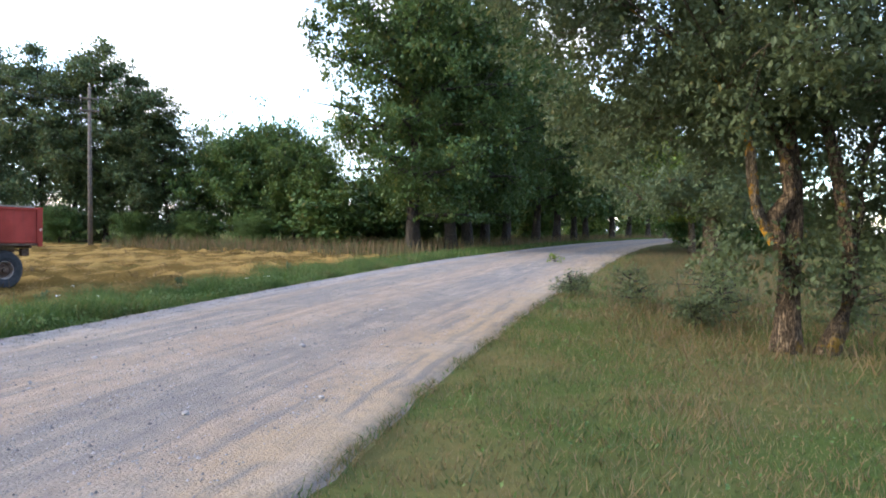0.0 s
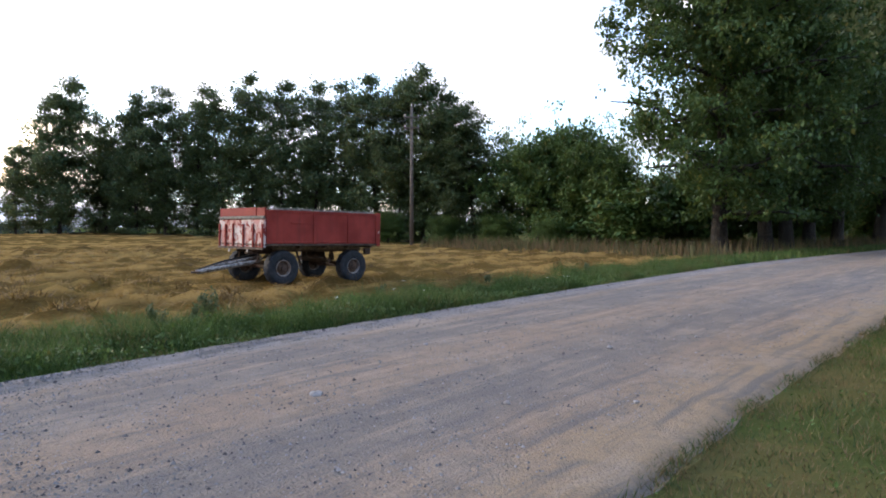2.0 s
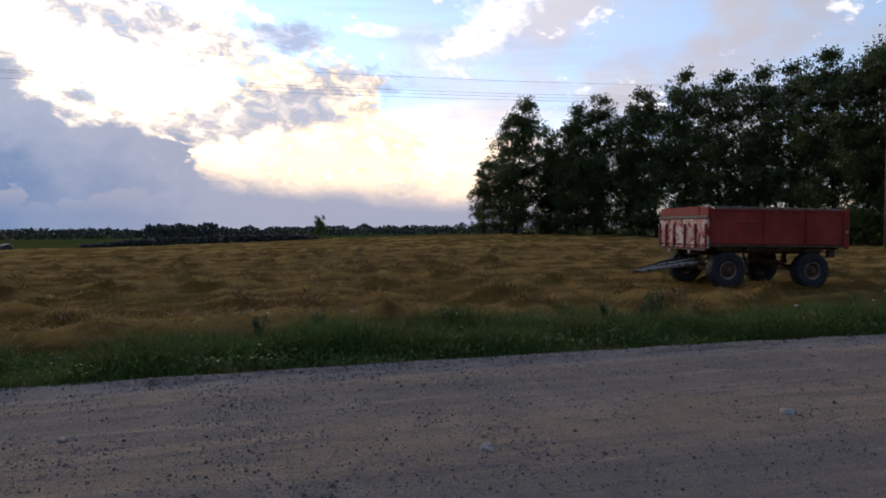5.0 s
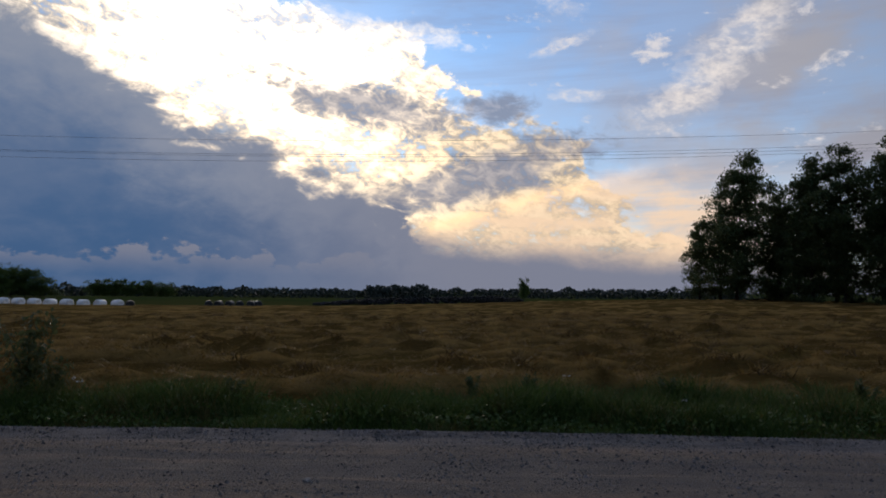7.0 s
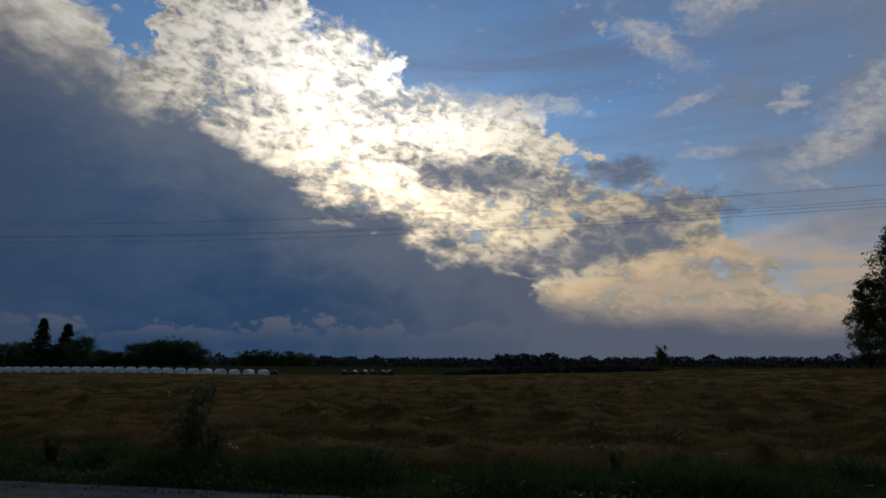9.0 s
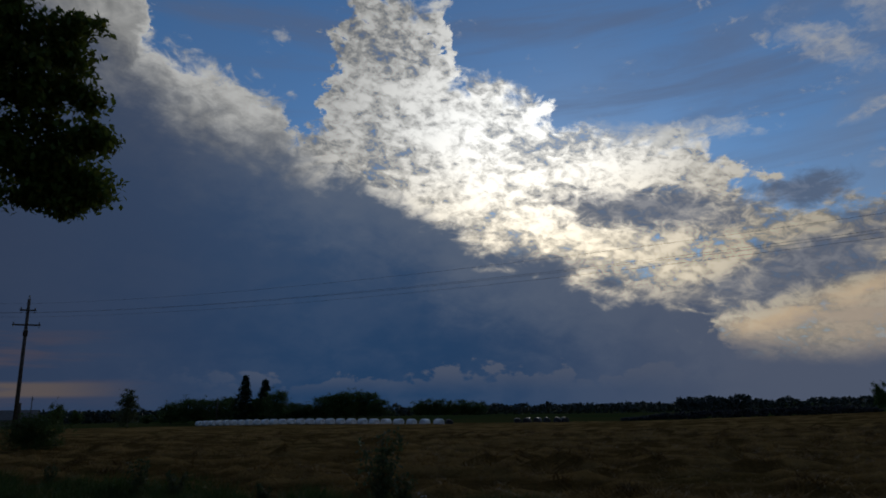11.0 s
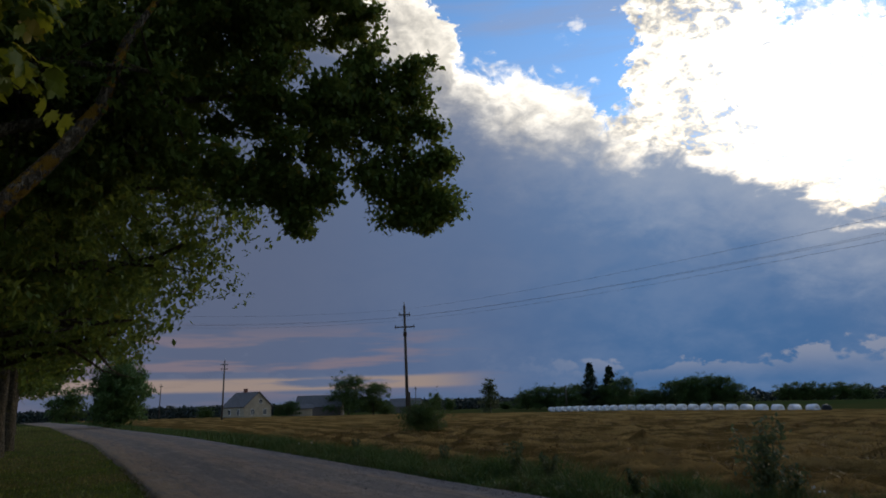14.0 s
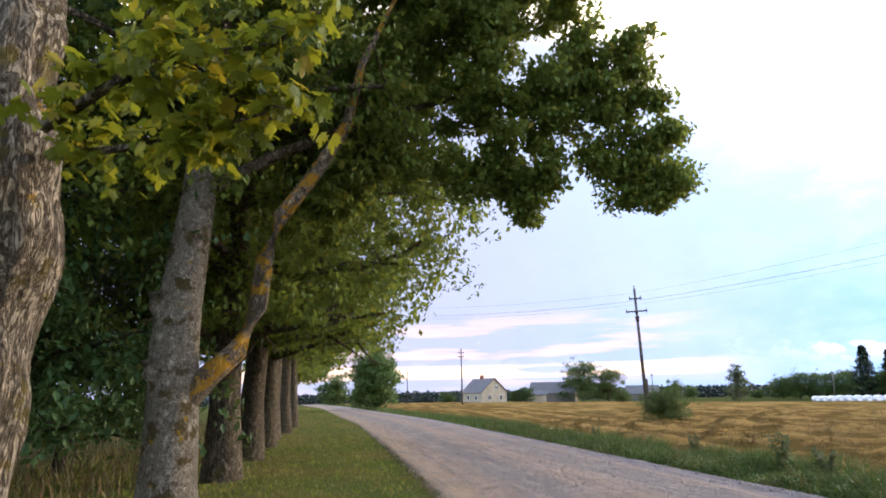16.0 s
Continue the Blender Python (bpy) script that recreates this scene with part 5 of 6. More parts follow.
# ---------------------------------------------------------------- multi-stemmed wild apple at the start of the turn
APPLE = (4.95, 8.75)
a1 = [((0, 0, -0.1), 0.24), ((0.0, 0, 0.3), 0.17), ((0.02, 0.03, 0.8), 0.14), ((0.06, 0.05, 1.25), 0.125), ((0.12, 0.1, 1.75), 0.105), ((0.16, 0.2, 2.4), 0.09), ((0.05, 0.3, 3.4), 0.08), ((0.1, 0.3, 4.6), 0.05), ((0.2, 0.4, 6.0), 0.02)]
a2 = [((0.0, 0.0, 1.0), 0.13), ((-0.16, 0.05, 1.5), 0.12), ((-0.22, 0.1, 1.75), 0.11), ((0.0, 0.0, 2.1), 0.10), ((-0.03, 0.1, 2.6), 0.09), ((-0.25, 0.2, 3.2), 0.07), ((-0.7, 0.3, 4.2), 0.05), ((-1.2, 0.4, 5.4), 0.02)]
a3 = [((-0.18, 0.05, 1.45), 0.10), ((-0.40, 0.1, 1.85), 0.085), ((-0.48, 0.12, 2.3), 0.08), ((-0.52, 0.15, 2.8), 0.065), ((-0.75, 0.2, 3.4), 0.05), ((-1.3, 0.2, 4.0), 0.03), ((-2.2, 0.2, 4.6), 0.015)]
a4 = [((0.42, -0.15, -0.1), 0.16), ((0.62, -0.15, 0.35), 0.12), ((0.80, -0.1, 0.8), 0.11), ((0.80, -0.05, 1.3), 0.10), ((0.72, 0.0, 1.9), 0.09), ((0.62, 0.05, 2.6), 0.08), ((0.42, 0.1, 3.4), 0.06), ((0.3, 0.1, 4.6), 0.03)]
a5 = [((0.80, -0.05, 1.3), 0.07), ((0.95, 0.0, 1.9), 0.06), ((1.05, 0.1, 2.6), 0.05), ((1.5, 0.2, 3.4), 0.03), ((2.2, 0.3, 4.0), 0.015)]
stems = [a1, a2, a3, a4, a5]
g = np.random.default_rng(91)
extra = []
for c, r, n in (((-2.4, 0.4, 4.2), 0.8, 10), ((-1.6, 0.6, 3.2), 0.8, 9), ((-2.9, 0.8, 3.3), 0.5, 5), ((-1.0, 0.8, 4.8), 1.0, 10), ((0.6, 0.4, 4.6), 1.1, 12), ((1.7, 0.2, 3.6), 0.9, 10), ((1.6, 0.4, 2.2), 0.7, 6), ((-0.4, 1.4, 3.0), 0.8, 8), ((0.9, -0.1, 1.1), 0.4, 4), ((0.2, -0.2, 1.15), 0.3, 4), ((-0.9, -0.1, 1.2), 0.35, 4), ((-2.2, 0.2, 5.6), 0.9, 8), ((1.9, 0.3, 5.2), 1.0, 9), ((-0.2, 0.3, 6.0), 1.2, 9), ((2.2, 0.5, 2.7), 0.8, 10), ((2.7, 0.8, 1.7), 0.7, 7), ((1.5, 1.2, 1.7), 0.5, 5), ((2.6, 0.6, 3.6), 0.9, 9), ((1.6, 0.6, 1.6), 0.9, 14), ((2.4, 0.4, 2.4), 0.9, 14), ((0.6, 1.0, 2.4), 0.7, 8)):
    for q in range(n):
        extra.append(np.array(c) + g.normal(0, 0.5 * r, 3))
wd, lv, lf = grow(430, 7.0, 3.7, 3.0, 0.1, 138000, 0.080, SIMPLE, limbs=34, clump=0.30, open_share=0.0, stems=stems, shape="round", twigs=7, floor=0.25, extra=extra)
ob = thing("wild_apple", pose(*APPLE, 0), "many-stemmed wild apple tree with lichen-covered trunks", "tree")
for st in (a1, a2, a4, a5):
    tv, tf = tubes([st], 14)
    mesh_object("stem", tv, tf, BARK_BROWN, ob)
tv, tf = tubes([a3], 14)
mesh_object("stem", tv, tf, BARK_LICHEN, ob, "stem coated in orange lichen")
tv, tf = tubes(wd, 6)
mesh_object("limbwork", tv, tf, BARK, ob)
mesh_object("crown", lv, lf, LEAF_GREY, ob, smooth=False)

# the next tree down the near side, and roadside saplings
x, y = at(-24.6, 30)[:2]
wd, lv, lf = grow(440, 11.0, 4.6, 2.0, 0.42, 34000, 0.19, SIMPLE, limbs=24, clump=0.36, open_share=0.08, floor=1.2)
roadside = tree("roadside_tree", pose(x, y, 0), "stout roadside tree with grey-green leaves", "tree", wd, lv, lf, BARK, LEAF_GREY, 12)
for k, s in enumerate((44, 56, 70, 86, 104)):
    x, y = spot(s, row_off(s) - 0.6 * (k % 2))
    plant_copy(row_cheap, float(x), float(y), k * 66, 0.8, 0.75)
for k, (x, y, h, r) in enumerate(((4.3, 13.2, 0.75, 0.55), (5.2, 11.2, 0.65, 0.5), (6.2, 13.4, 1.0, 0.8), (4.4, 10.4, 0.45, 0.4), (6.9, 10.2, 1.0, 0.8), (3.6, 15.5, 0.4, 0.5))):
    wd, lv, lf = grow(450 + k, h, r, 0.1, 0.012, 1900, 0.046, SIMPLE, limbs=14, clump=0.5, open_share=0.1, floor=0.02, shape="round", twigs=4, extra=fill(20 + k, h * 0.5, r * 0.8, h * 0.45, 30))
    tree("sapling", pose(x, y, 0), "low leafy sapling in the dry roadside grass", "sapling", wd, lv, lf, BARK_DARK, LEAF_GREY, 5, group="roadside saplings")

# ---------------------------------------------------------------- tall weeds on the far verge


def weed(seed, x, y, h, leafy):
    g = np.random.default_rng(seed)
    wood, pts = [], []
    for k in range(4 + leafy):
        a = g.uniform(0, 6.28)
        tip = np.array((math.cos(a) * 0.28 * h, math.sin(a) * 0.28 * h, h * g.uniform(0.7, 1.0)))
        wood.append(bend(g, (0, 0, -0.02), tip, 0.011, 0.004, 0.08, 4))
        for q in range(75):
            t = g.uniform(0.1, 1.0)
            pts.append(tip * t + g.normal(0, 0.07 * h, 3) * (1.25 - t * 0.6))
    pts = np.array(pts)
    pts[:, 2] = np.maximum(pts[:, 2], 0.03)
    lv, lf = leaf_cloud(pts, 0.03 + 0.045 * h, SIMPLE, g)
    ob = thing("tall_weed", pose(x, y, float(land(x, y))), "tall grey-green thistle standing in the verge", "weed", "verge weeds")
    for path in wood:
        tv, tf = tubes([path], 5)
        mesh_object("stem", tv, tf, LEAF_GREY, ob)
    mesh_object("foliage", lv, lf, LEAF_GREY, ob, smooth=False)


WEEDS = [(112.6, 10.9, 1.25, 5), (111.0, 10.6, 0.7, 2), (131.5, 15.0, 0.75, 2), (128.8, 14.0, 0.55, 3), (122.0, 12.0, 0.55, 4), (137.5, 18.5, 0.6, 2), (145, 24, 0.6, 2), (44.2, 11.4, 0.75, 3), (48.2, 10.6, 0.6, 2), (73.0, 9.6, 0.55, 3), (78, 9.9, 0.45, 2), (45.6, 11.0, 0.5, 2), (30.0, 14.0, 0.45, 2), (20.5, 17.5, 0.4, 3), (98, 9.6, 0.5, 2), (11.7, 22, 0.5, 5), (62, 10.0, 0.5, 2)]
for k, (a, d, h, leafy) in enumerate(WEEDS):
    x, y, z = at(a, d)
    weed(500 + k, x, y, h if k < 4 else 0.8 * h, leafy)

# ---------------------------------------------------------------- farm trailer


def wheel(parent, x, y, side):
    hub = new("wheel")
    hub.parent = parent
    hub.matrix_local = pose(x, y, 0.45, 0, 0, 0 if side < 0 else 180)
    tread = [(0.215, -0.12), (0.30, -0.155), (0.40, -0.155), (0.45, -0.12), (0.462, 0.0), (0.45, 0.12), (0.40, 0.155), (0.30, 0.155), (0.215, 0.12)]
    bm = ring_profile(bmesh.new(), tread, 36)
    for i in range(36):
        a = 2 * math.pi * i / 36
        m = Matrix.Rotation(-a, 4, "Y") @ Matrix.Translation((0.458, (-0.05 if i % 2 else 0.05), 0)) @ Matrix.Rotation(0.4 if i % 2 else -0.4, 4, "X")
        add_box(bm, -0.012, 0.012, -0.055, 0.055, -0.018, 0.018, m=m)
    part("tyre", bm, RUBBER, hub)
    bm = ring_profile(bmesh.new(), [(0.220, -0.125), (0.212, -0.135), (0.195, -0.125), (0.185, -0.06), (0.19, 0.08), (0.215, 0.08), (0.218, 0.0)], 28)
    part("rim", bm, RIM, hub, "dull grey rim with rust")
    part("wheel_disc", ring_profile(bmesh.new(), [(0.184, -0.055), (0.15, -0.045), (0.11, -0.075), (0.062, -0.085), (0.062, 0.0), (0.184, 0.0)], 28), RUST, hub)
    bm = bmesh.new()
    rod(bm, (0, -0.14, 0), (0, 0.05, 0), 0.06, sides=14)
    for i in range(8):
        a = 2 * math.pi * i / 8
        rod(bm, (0.105 * math.cos(a), -0.105, 0.105 * math.sin(a)), (0.105 * math.cos(a), -0.07, 0.105 * math.sin(a)), 0.014, sides=6)
    part("hub", bm, RUST, hub)


def trailer(m):
    ob = thing("farm_trailer", m, "weathered red two-axle farm tipping trailer on the stubble", "trailer")
    L, W = 1.88, 1.22
    z0, z1 = 1.09, 1.95
    part("floor", box(-L, L, -W, W, z0 - 0.06, z0, bevel=0.008), RUST, ob)
    for y, mat in ((-W, RED), (W - 0.05, RED)):
        side = part("side_board", box(-L + 0.06, L - 0.06, y, y + 0.05, z0, z1, bevel=0.006), mat, ob, "faded red steel side board")
        out = y - 0.028 if y < 0 else y + 0.05
        for x in (-L + 0.06, -0.42, 0.72, L - 0.14):
            part("side_post", box(x, x + 0.075, out, out + 0.028, z0, z1, bevel=0.005), RED, side)
        for zz in (z0 + 0.02, z1 - 0.06):
            part("side_rail", box(-L + 0.14, L - 0.15, out + 0.006, out + 0.026, zz, zz + 0.04, bevel=0.004), RED, side)
        part("side_rail", box(-1.1, -0.5, out + 0.008, out + 0.026, z0 + 0.52, z0 + 0.555, bevel=0.003), RED, side)
        part("top_plank", box(-L + 0.25, -0.44, y, y + 0.05, z1 + 0.003, z1 + 0.055, bevel=0.006), GREY_WOOD, ob, "weathered grey top plank")
        part("top_plank", box(-0.42, 0.72, y, y + 0.05, z1 + 0.003, z1 + 0.05, bevel=0.006), GREY_WOOD, ob, "weathered grey top plank")
        part("top_plank", box(0.74, L - 0.2, y, y + 0.05, z1 + 0.003, z1 + 0.045, bevel=0.006), GREY_WOOD, ob, "weathered grey top plank")
    front = part("front_board", box(-L, -L + 0.055, -W, W, z0 - 0.10, z0 + 0.62, bevel=0.008), RED_WORN, ob, "front board with flaking red and white paint")
    for y in (-W + 0.02, -0.72, -0.20, 0.36, 0.78, W - 0.09):
        part("front_rib", box(-L - 0.04, -L - 0.003, y, y + 0.06, z0 - 0.10, z0 + 0.50, bevel=0.006), RED, front)
    part("front_sill", box(-L - 0.05, -L - 0.003, -W, W, z0 - 0.16, z0 - 0.104, bevel=0.005), RUST, front)
    part("front_cap", box(-L - 0.03, -L + 0.04, -W, W, z0 + 0.623, z0 + 0.70, bevel=0.012), GREY_WOOD, front, "grey worn wooden cap")
    part("front_upper_board", box(-L + 0.02, -L + 0.06, -W + 0.45, W, z0 + 0.703, z1 + 0.06, bevel=0.008), RED, ob)
    part("front_upper_board", box(-L + 0.015, -L + 0.07, -W, -W + 0.40, z0 + 0.703, z1 + 0.05, bevel=0.008), RED, ob)
    part("tail_board", box(L - 0.05, L, -W, W, z0, z1 + 0.02, bevel=0.008), RED, ob)
    for y in (-W - 0.03, W):
        part("corner_post", box(L - 0.10, L + 0.02, y, y + 0.03, z0 - 0.08, z1 + 0.03, bevel=0.006), RED, ob)
    for y in (-0.45, 0.37):
        part("chassis_rail", box(-L + 0.1, L - 0.1, y, y + 0.08, 0.85, 1.028, bevel=0.006), RUST, ob)
    for x in (-1.6, -0.8, 0.0, 0.8, 1.6):
        part("cross_member", box(x, x + 0.07, -W + 0.05, W - 0.05, 0.97, 1.026, bevel=0.004), RUST, ob)
    for y in (-0.98, 0.88):
        part("subframe_beam", box(-1.45, 1.35, y, y + 0.10, 0.925, 1.026, bevel=0.008), BEAM, ob, "brown wooden beam under the body")
    part("light_bracket", box(1.52, 1.72, -1.02, -0.92, 0.78, 0.96, bevel=0.01), RUST, ob)
    part("bracket_arm", rod(bmesh.new(), (1.35, -0.97, 0.95), (1.58, -0.97, 0.88), 0.02), RUST, ob)
    part("brake_linkage", rod(rod(bmesh.new(), (-0.9, -0.52, 0.72), (0.7, -0.52, 0.66), 0.022), (0.62, -0.52, 0.50), (0.72, -0.52, 0.86), 0.03), RUST, ob)
    part("diagonal_strut", rod(bmesh.new(), (-0.72, -0.86, 0.92), (-0.42, -0.62, 0.50), 0.028), RUST, ob)
    part("air_tank", rod(bmesh.new(), (0.25, 0.18, 0.72), (0.85, 0.18, 0.72), 0.15, sides=18), RUST, ob, "rusty cylindrical air tank", True)
    for y in (-0.5, 0.5):
        part("front_lamp", rod(bmesh.new(), (-L - 0.075, y, z0 - 0.20), (-L - 0.045, y, z0 - 0.20), 0.045, sides=12), RIM, ob)
    bm = ring_profile(bmesh.new(), [(0.40, -0.03), (0.46, -0.03), (0.46, 0.03), (0.40, 0.03)], 28)
    bmesh.ops.transform(bm, matrix=pose(-1.24, 0, 0.83, 90, 0, 0), verts=bm.verts)
    part("turntable", bm, RUST, ob)
    for x in (-1.24, 1.04):
        bm = rod(bmesh.new(), (x, -0.95, 0.45), (x, 0.95, 0.45), 0.05, sides=12)
        part("axle", bm, RUST, ob)
        for y in (-0.55, 0.47):
            bm = bmesh.new()
            for k in range(4):
                add_box(bm, x - 0.45 + 0.08 * k, x + 0.45 - 0.08 * k, y, y + 0.07, 0.50 - 0.022 * k + 0.06, 0.52 - 0.022 * k + 0.06)
            part("leaf_spring", bm, RUST, ob)
            for sx_ in (-1, 1):
                part("spring_hanger", rod(bmesh.new(), (x + sx_ * 0.44, y + 0.035, 0.58), (x + sx_ * 0.40, y + 0.035, 0.86), 0.03), RUST, ob)
        for y, side in ((-0.98, -1), (0.98, 1)):
            wheel(ob, x, y, side)
    bm = bmesh.new()
    for y in (-0.42, 0.42):
        rod(bm, (-1.55, y, 0.62), (-3.05, y * 0.12, 0.36), 0.055)
    rod(bm, (-1.9, -0.34, 0.56), (-1.9, 0.34, 0.56), 0.045)
    rod(bm, (-1.45, -0.30, 0.74), (-2.55, -0.10, 0.52), 0.035)
    rod(bm, (-1.45, 0.30, 0.74), (-2.55, 0.10, 0.52), 0.035)
    rod(bm, (-2.4, -0.22, 0.47), (-2.4, 0.22, 0.47), 0.03)
    rod(bm, (-1.3, -0.42, 0.80), (-1.6, -0.42, 0.60), 0.03)
    rod(bm, (-1.3, 0.42, 0.80), (-1.6, 0.42, 0.60), 0.03)
    part("drawbar", bm, STEEL, ob, "worn steel drawbar lowered to the straw")
    bm = ring_profile(bmesh.new(), [(0.045, -0.02), (0.09, -0.02), (0.09, 0.02), (0.045, 0.02)], 16)
    bmesh.ops.transform(bm, matrix=pose(-3.12, 0, 0.35, 90, 0, 0), verts=bm.verts)
    part("towing_eye", bm, RUST, ob)
    part("brake_hose", rod(rod(bmesh.new(), (-1.5, 0.1, 0.75), (-2.3, 0.1, 0.62), 0.018), (-2.3, 0.1, 0.62), (-3.0, 0.05, 0.42), 0.018), RUBBER, ob)
    part("tipping_ram", rod(rod(bmesh.new(), (0.1, 0, 0.70), (0.1, 0, 1.0), 0.08, sides=14), (0.1, 0, 0.60), (0.1, 0, 0.72), 0.11, sides=14), RUST, ob)
    part("tie_rod", rod(bmesh.new(), (-0.8, -0.4, 0.86), (-0.35, -0.3, 0.56), 0.02), RUST, ob)
    part("tie_rod", rod(bmesh.new(), (0.55, -0.4, 0.60), (1.0, -0.4, 0.45), 0.025), RUST, ob)
    part("reflector", rod(bmesh.new(), (L - 0.04, -W - 0.045, 1.42), (L - 0.04, -W - 0.032, 1.42), 0.04, sides=12), RED_WORN, ob)
    return ob


trailer(pose(-11.11, 14.74, 0.05, 0, 1.0, 70) @ Matrix.Diagonal((0.975, 0.975, 0.985, 1)))

# ---------------------------------------------------------------- power line


def power_pole(m, h, r, arms, label, braced=False):
    ob = thing("power_pole", m, label, "power pole", "power line poles")
    part("post", rod(bmesh.new(), (0, 0, -0.5), (0, 0, h), r, r * 0.62, sides=14), POLE_WOOD, ob, smooth=True)
    for z, half_w in arms:
        arm_ob = part("crossarm", box(-half_w, half_w, -0.16, -0.06, z, z + 0.11, bevel=0.01), POLE_WOOD, ob)
        for x in (-half_w + 0.08, half_w - 0.08):
            part("insulator", rod(rod(bmesh.new(), (x, -0.11, z - 0.16), (x, -0.11, z + 0.22), 0.018), (x, -0.11, z + 0.10), (x, -0.11, z + 0.26), 0.06, 0.035, 10), CERAMIC, arm_ob)
    part("insulator", rod(rod(bmesh.new(), (0, 0, h), (0, 0, h + 0.14), 0.02), (0, 0, h + 0.08), (0, 0, h + 0.26), 0.06, 0.035, 10), CERAMIC, ob)
    if braced:
        part("stub_post", rod(bmesh.new(), (0.22, 0, -0.4), (0.16, 0, 2.6), 0.12, 0.11, sides=12), POLE_WOOD, ob)
        part("meter_box", box(-0.15, 0.15, -0.26, -0.12, h - 2.7, h - 2.3, bevel=0.02), RUST, ob)
    return ob


LINE = []
for a, d, h, arms, lean in ((27.35, 46, 10.1, ((9.3, 0.55), (8.55, 0.55)), 0), (140.6, 54, 9.9, ((9.0, 0.5), (7.95, 0.85)), -1.0), (156.25, 108, 9.3, ((8.6, 0.5), (7.9, 0.5)), 0), (161.1, 185, 9.0, ((8.3, 0.5),), 0), (139.9, 190, 7.6, ((7.0, 0.4),), 0), (126.7, 170, 6.5, ((6.0, 0.4),), 0), (177.0, 56, 9.9, ((9.0, 0.5), (7.95, 0.85)), 0)):
    x, y, z = at(a, d)
    power_pole(pose(x, y, z, 0, lean, a), h, 0.155, arms, "weathered wooden power pole with crossarms and insulators", d == 54)
    LINE.append((x, y, z, h, a))


def wire(p, q, sag):
    a, b = np.array(p), np.array(q)
    path = []
    for i in range(25):
        t = i / 24
        c = a + (b - a) * t
        c[2] -= sag * 4 * t * (1 - t)
        path.append((tuple(c), 0.0062))
    tv, tf = tubes([path], 4)
    ob = mesh_object("power_line", tv, tf, WIRE)
    tagged(ob, "thin dark overhead wire between wooden poles", "wire", "overhead wires")


for i, j in ((0, 1), (1, 6), (2, 3)):
    p, q = LINE[i], LINE[j]
    for dz, dx in ((-0.35, 0.0), (-0.95, 0.45), (-1.05, -0.45), (-1.25, 0.7)):
        pa, qa = radians(p[4]), radians(q[4])
        wire((p[0] + math.cos(pa) * dx, p[1] + math.sin(pa) * dx, p[2] + p[3] + dz), (q[0] + math.cos(qa) * dx, q[1] + math.sin(qa) * dx, q[2] + q[3] + dz), 1.6 if i == 0 else 0.9)

# ---------------------------------------------------------------- wrapped bales and the tyre heap


def bale(m, mat, label, group, seed):
    g = random.Random(seed)
    bm = ring_profile(bmesh.new(), [(0.02, -0.58), (0.45, -0.60), (0.56, -0.56), (0.60, -0.46), (0.61, 0.0), (0.60, 0.46), (0.56, 0.56), (0.45, 0.60), (0.02, 0.58)], 22)
    for v in bm.verts:
        n = noise.noise(v.co * 3 + Vector((seed, 0, 0)))
        v.co += v.co.normalized() * 0.05 * n
        v.co.z = max(v.co.z, -0.52)
    me = bpy.data.meshes.new("wrapped_bale")
    bmesh.ops.recalc_face_normals(bm, faces=bm.faces)
    bm.to_mesh(me)
    bm.free()
    me.materials.append(mat)
    me.polygons.foreach_set("use_smooth", [True] * len(me.polygons))
    ob = new("wrapped_bale", me)
    ob.matrix_basis = m
    return tagged(ob, label, "bale", group)


bx0, by0, _ = at(107.9, 100)
bx1, by1, _ = at(128.0, 158)
white = [bale(pose(0, 0, 0), WRAP, "round bale wrapped in white plastic in the bale row", "white wrapped bales", k) for k in range(3)]
turn = math.degrees(math.atan2(by1 - by0, bx1 - bx0))
count = 26
for k in range(count):
    t = k / (count - 1)
    x, y = bx0 + (bx1 - bx0) * t, by0 + (by1 - by0) * t
    m = pose(x, y, float(land(x, y)) + 0.50 - 0.25 * math.exp(-((t - 0.0) / 0.3) ** 2), 0, 0, turn + 90 + rng2.uniform(-6, 6) + (90 if k in (1, 4) else 0)) @ Matrix.Diagonal((1.08, 1.08, 1.0, 1))
    if k < 3:
        white[k].matrix_basis = m
    else:
        copy_thing(white[k % 3], m)
dark_bale = None
for k, (a, d) in enumerate(((101.0, 104), (100.2, 104), (99.3, 104.5), (98.5, 104), (97.6, 104), (97.0, 105), (107.0, 101))):
    x, y, z = at(a, d)
    if dark_bale is None:
        dark_bale = bale(pose(x, y, z + 0.2, 0, 0, a), WRAP_DARK, "round bale in dark plastic lying in the field", "dark wrapped bales", 9)
    else:
        copy_thing(dark_bale, pose(x, y, z + 0.2, 0, 0, a + rng2.uniform(-30, 30)))

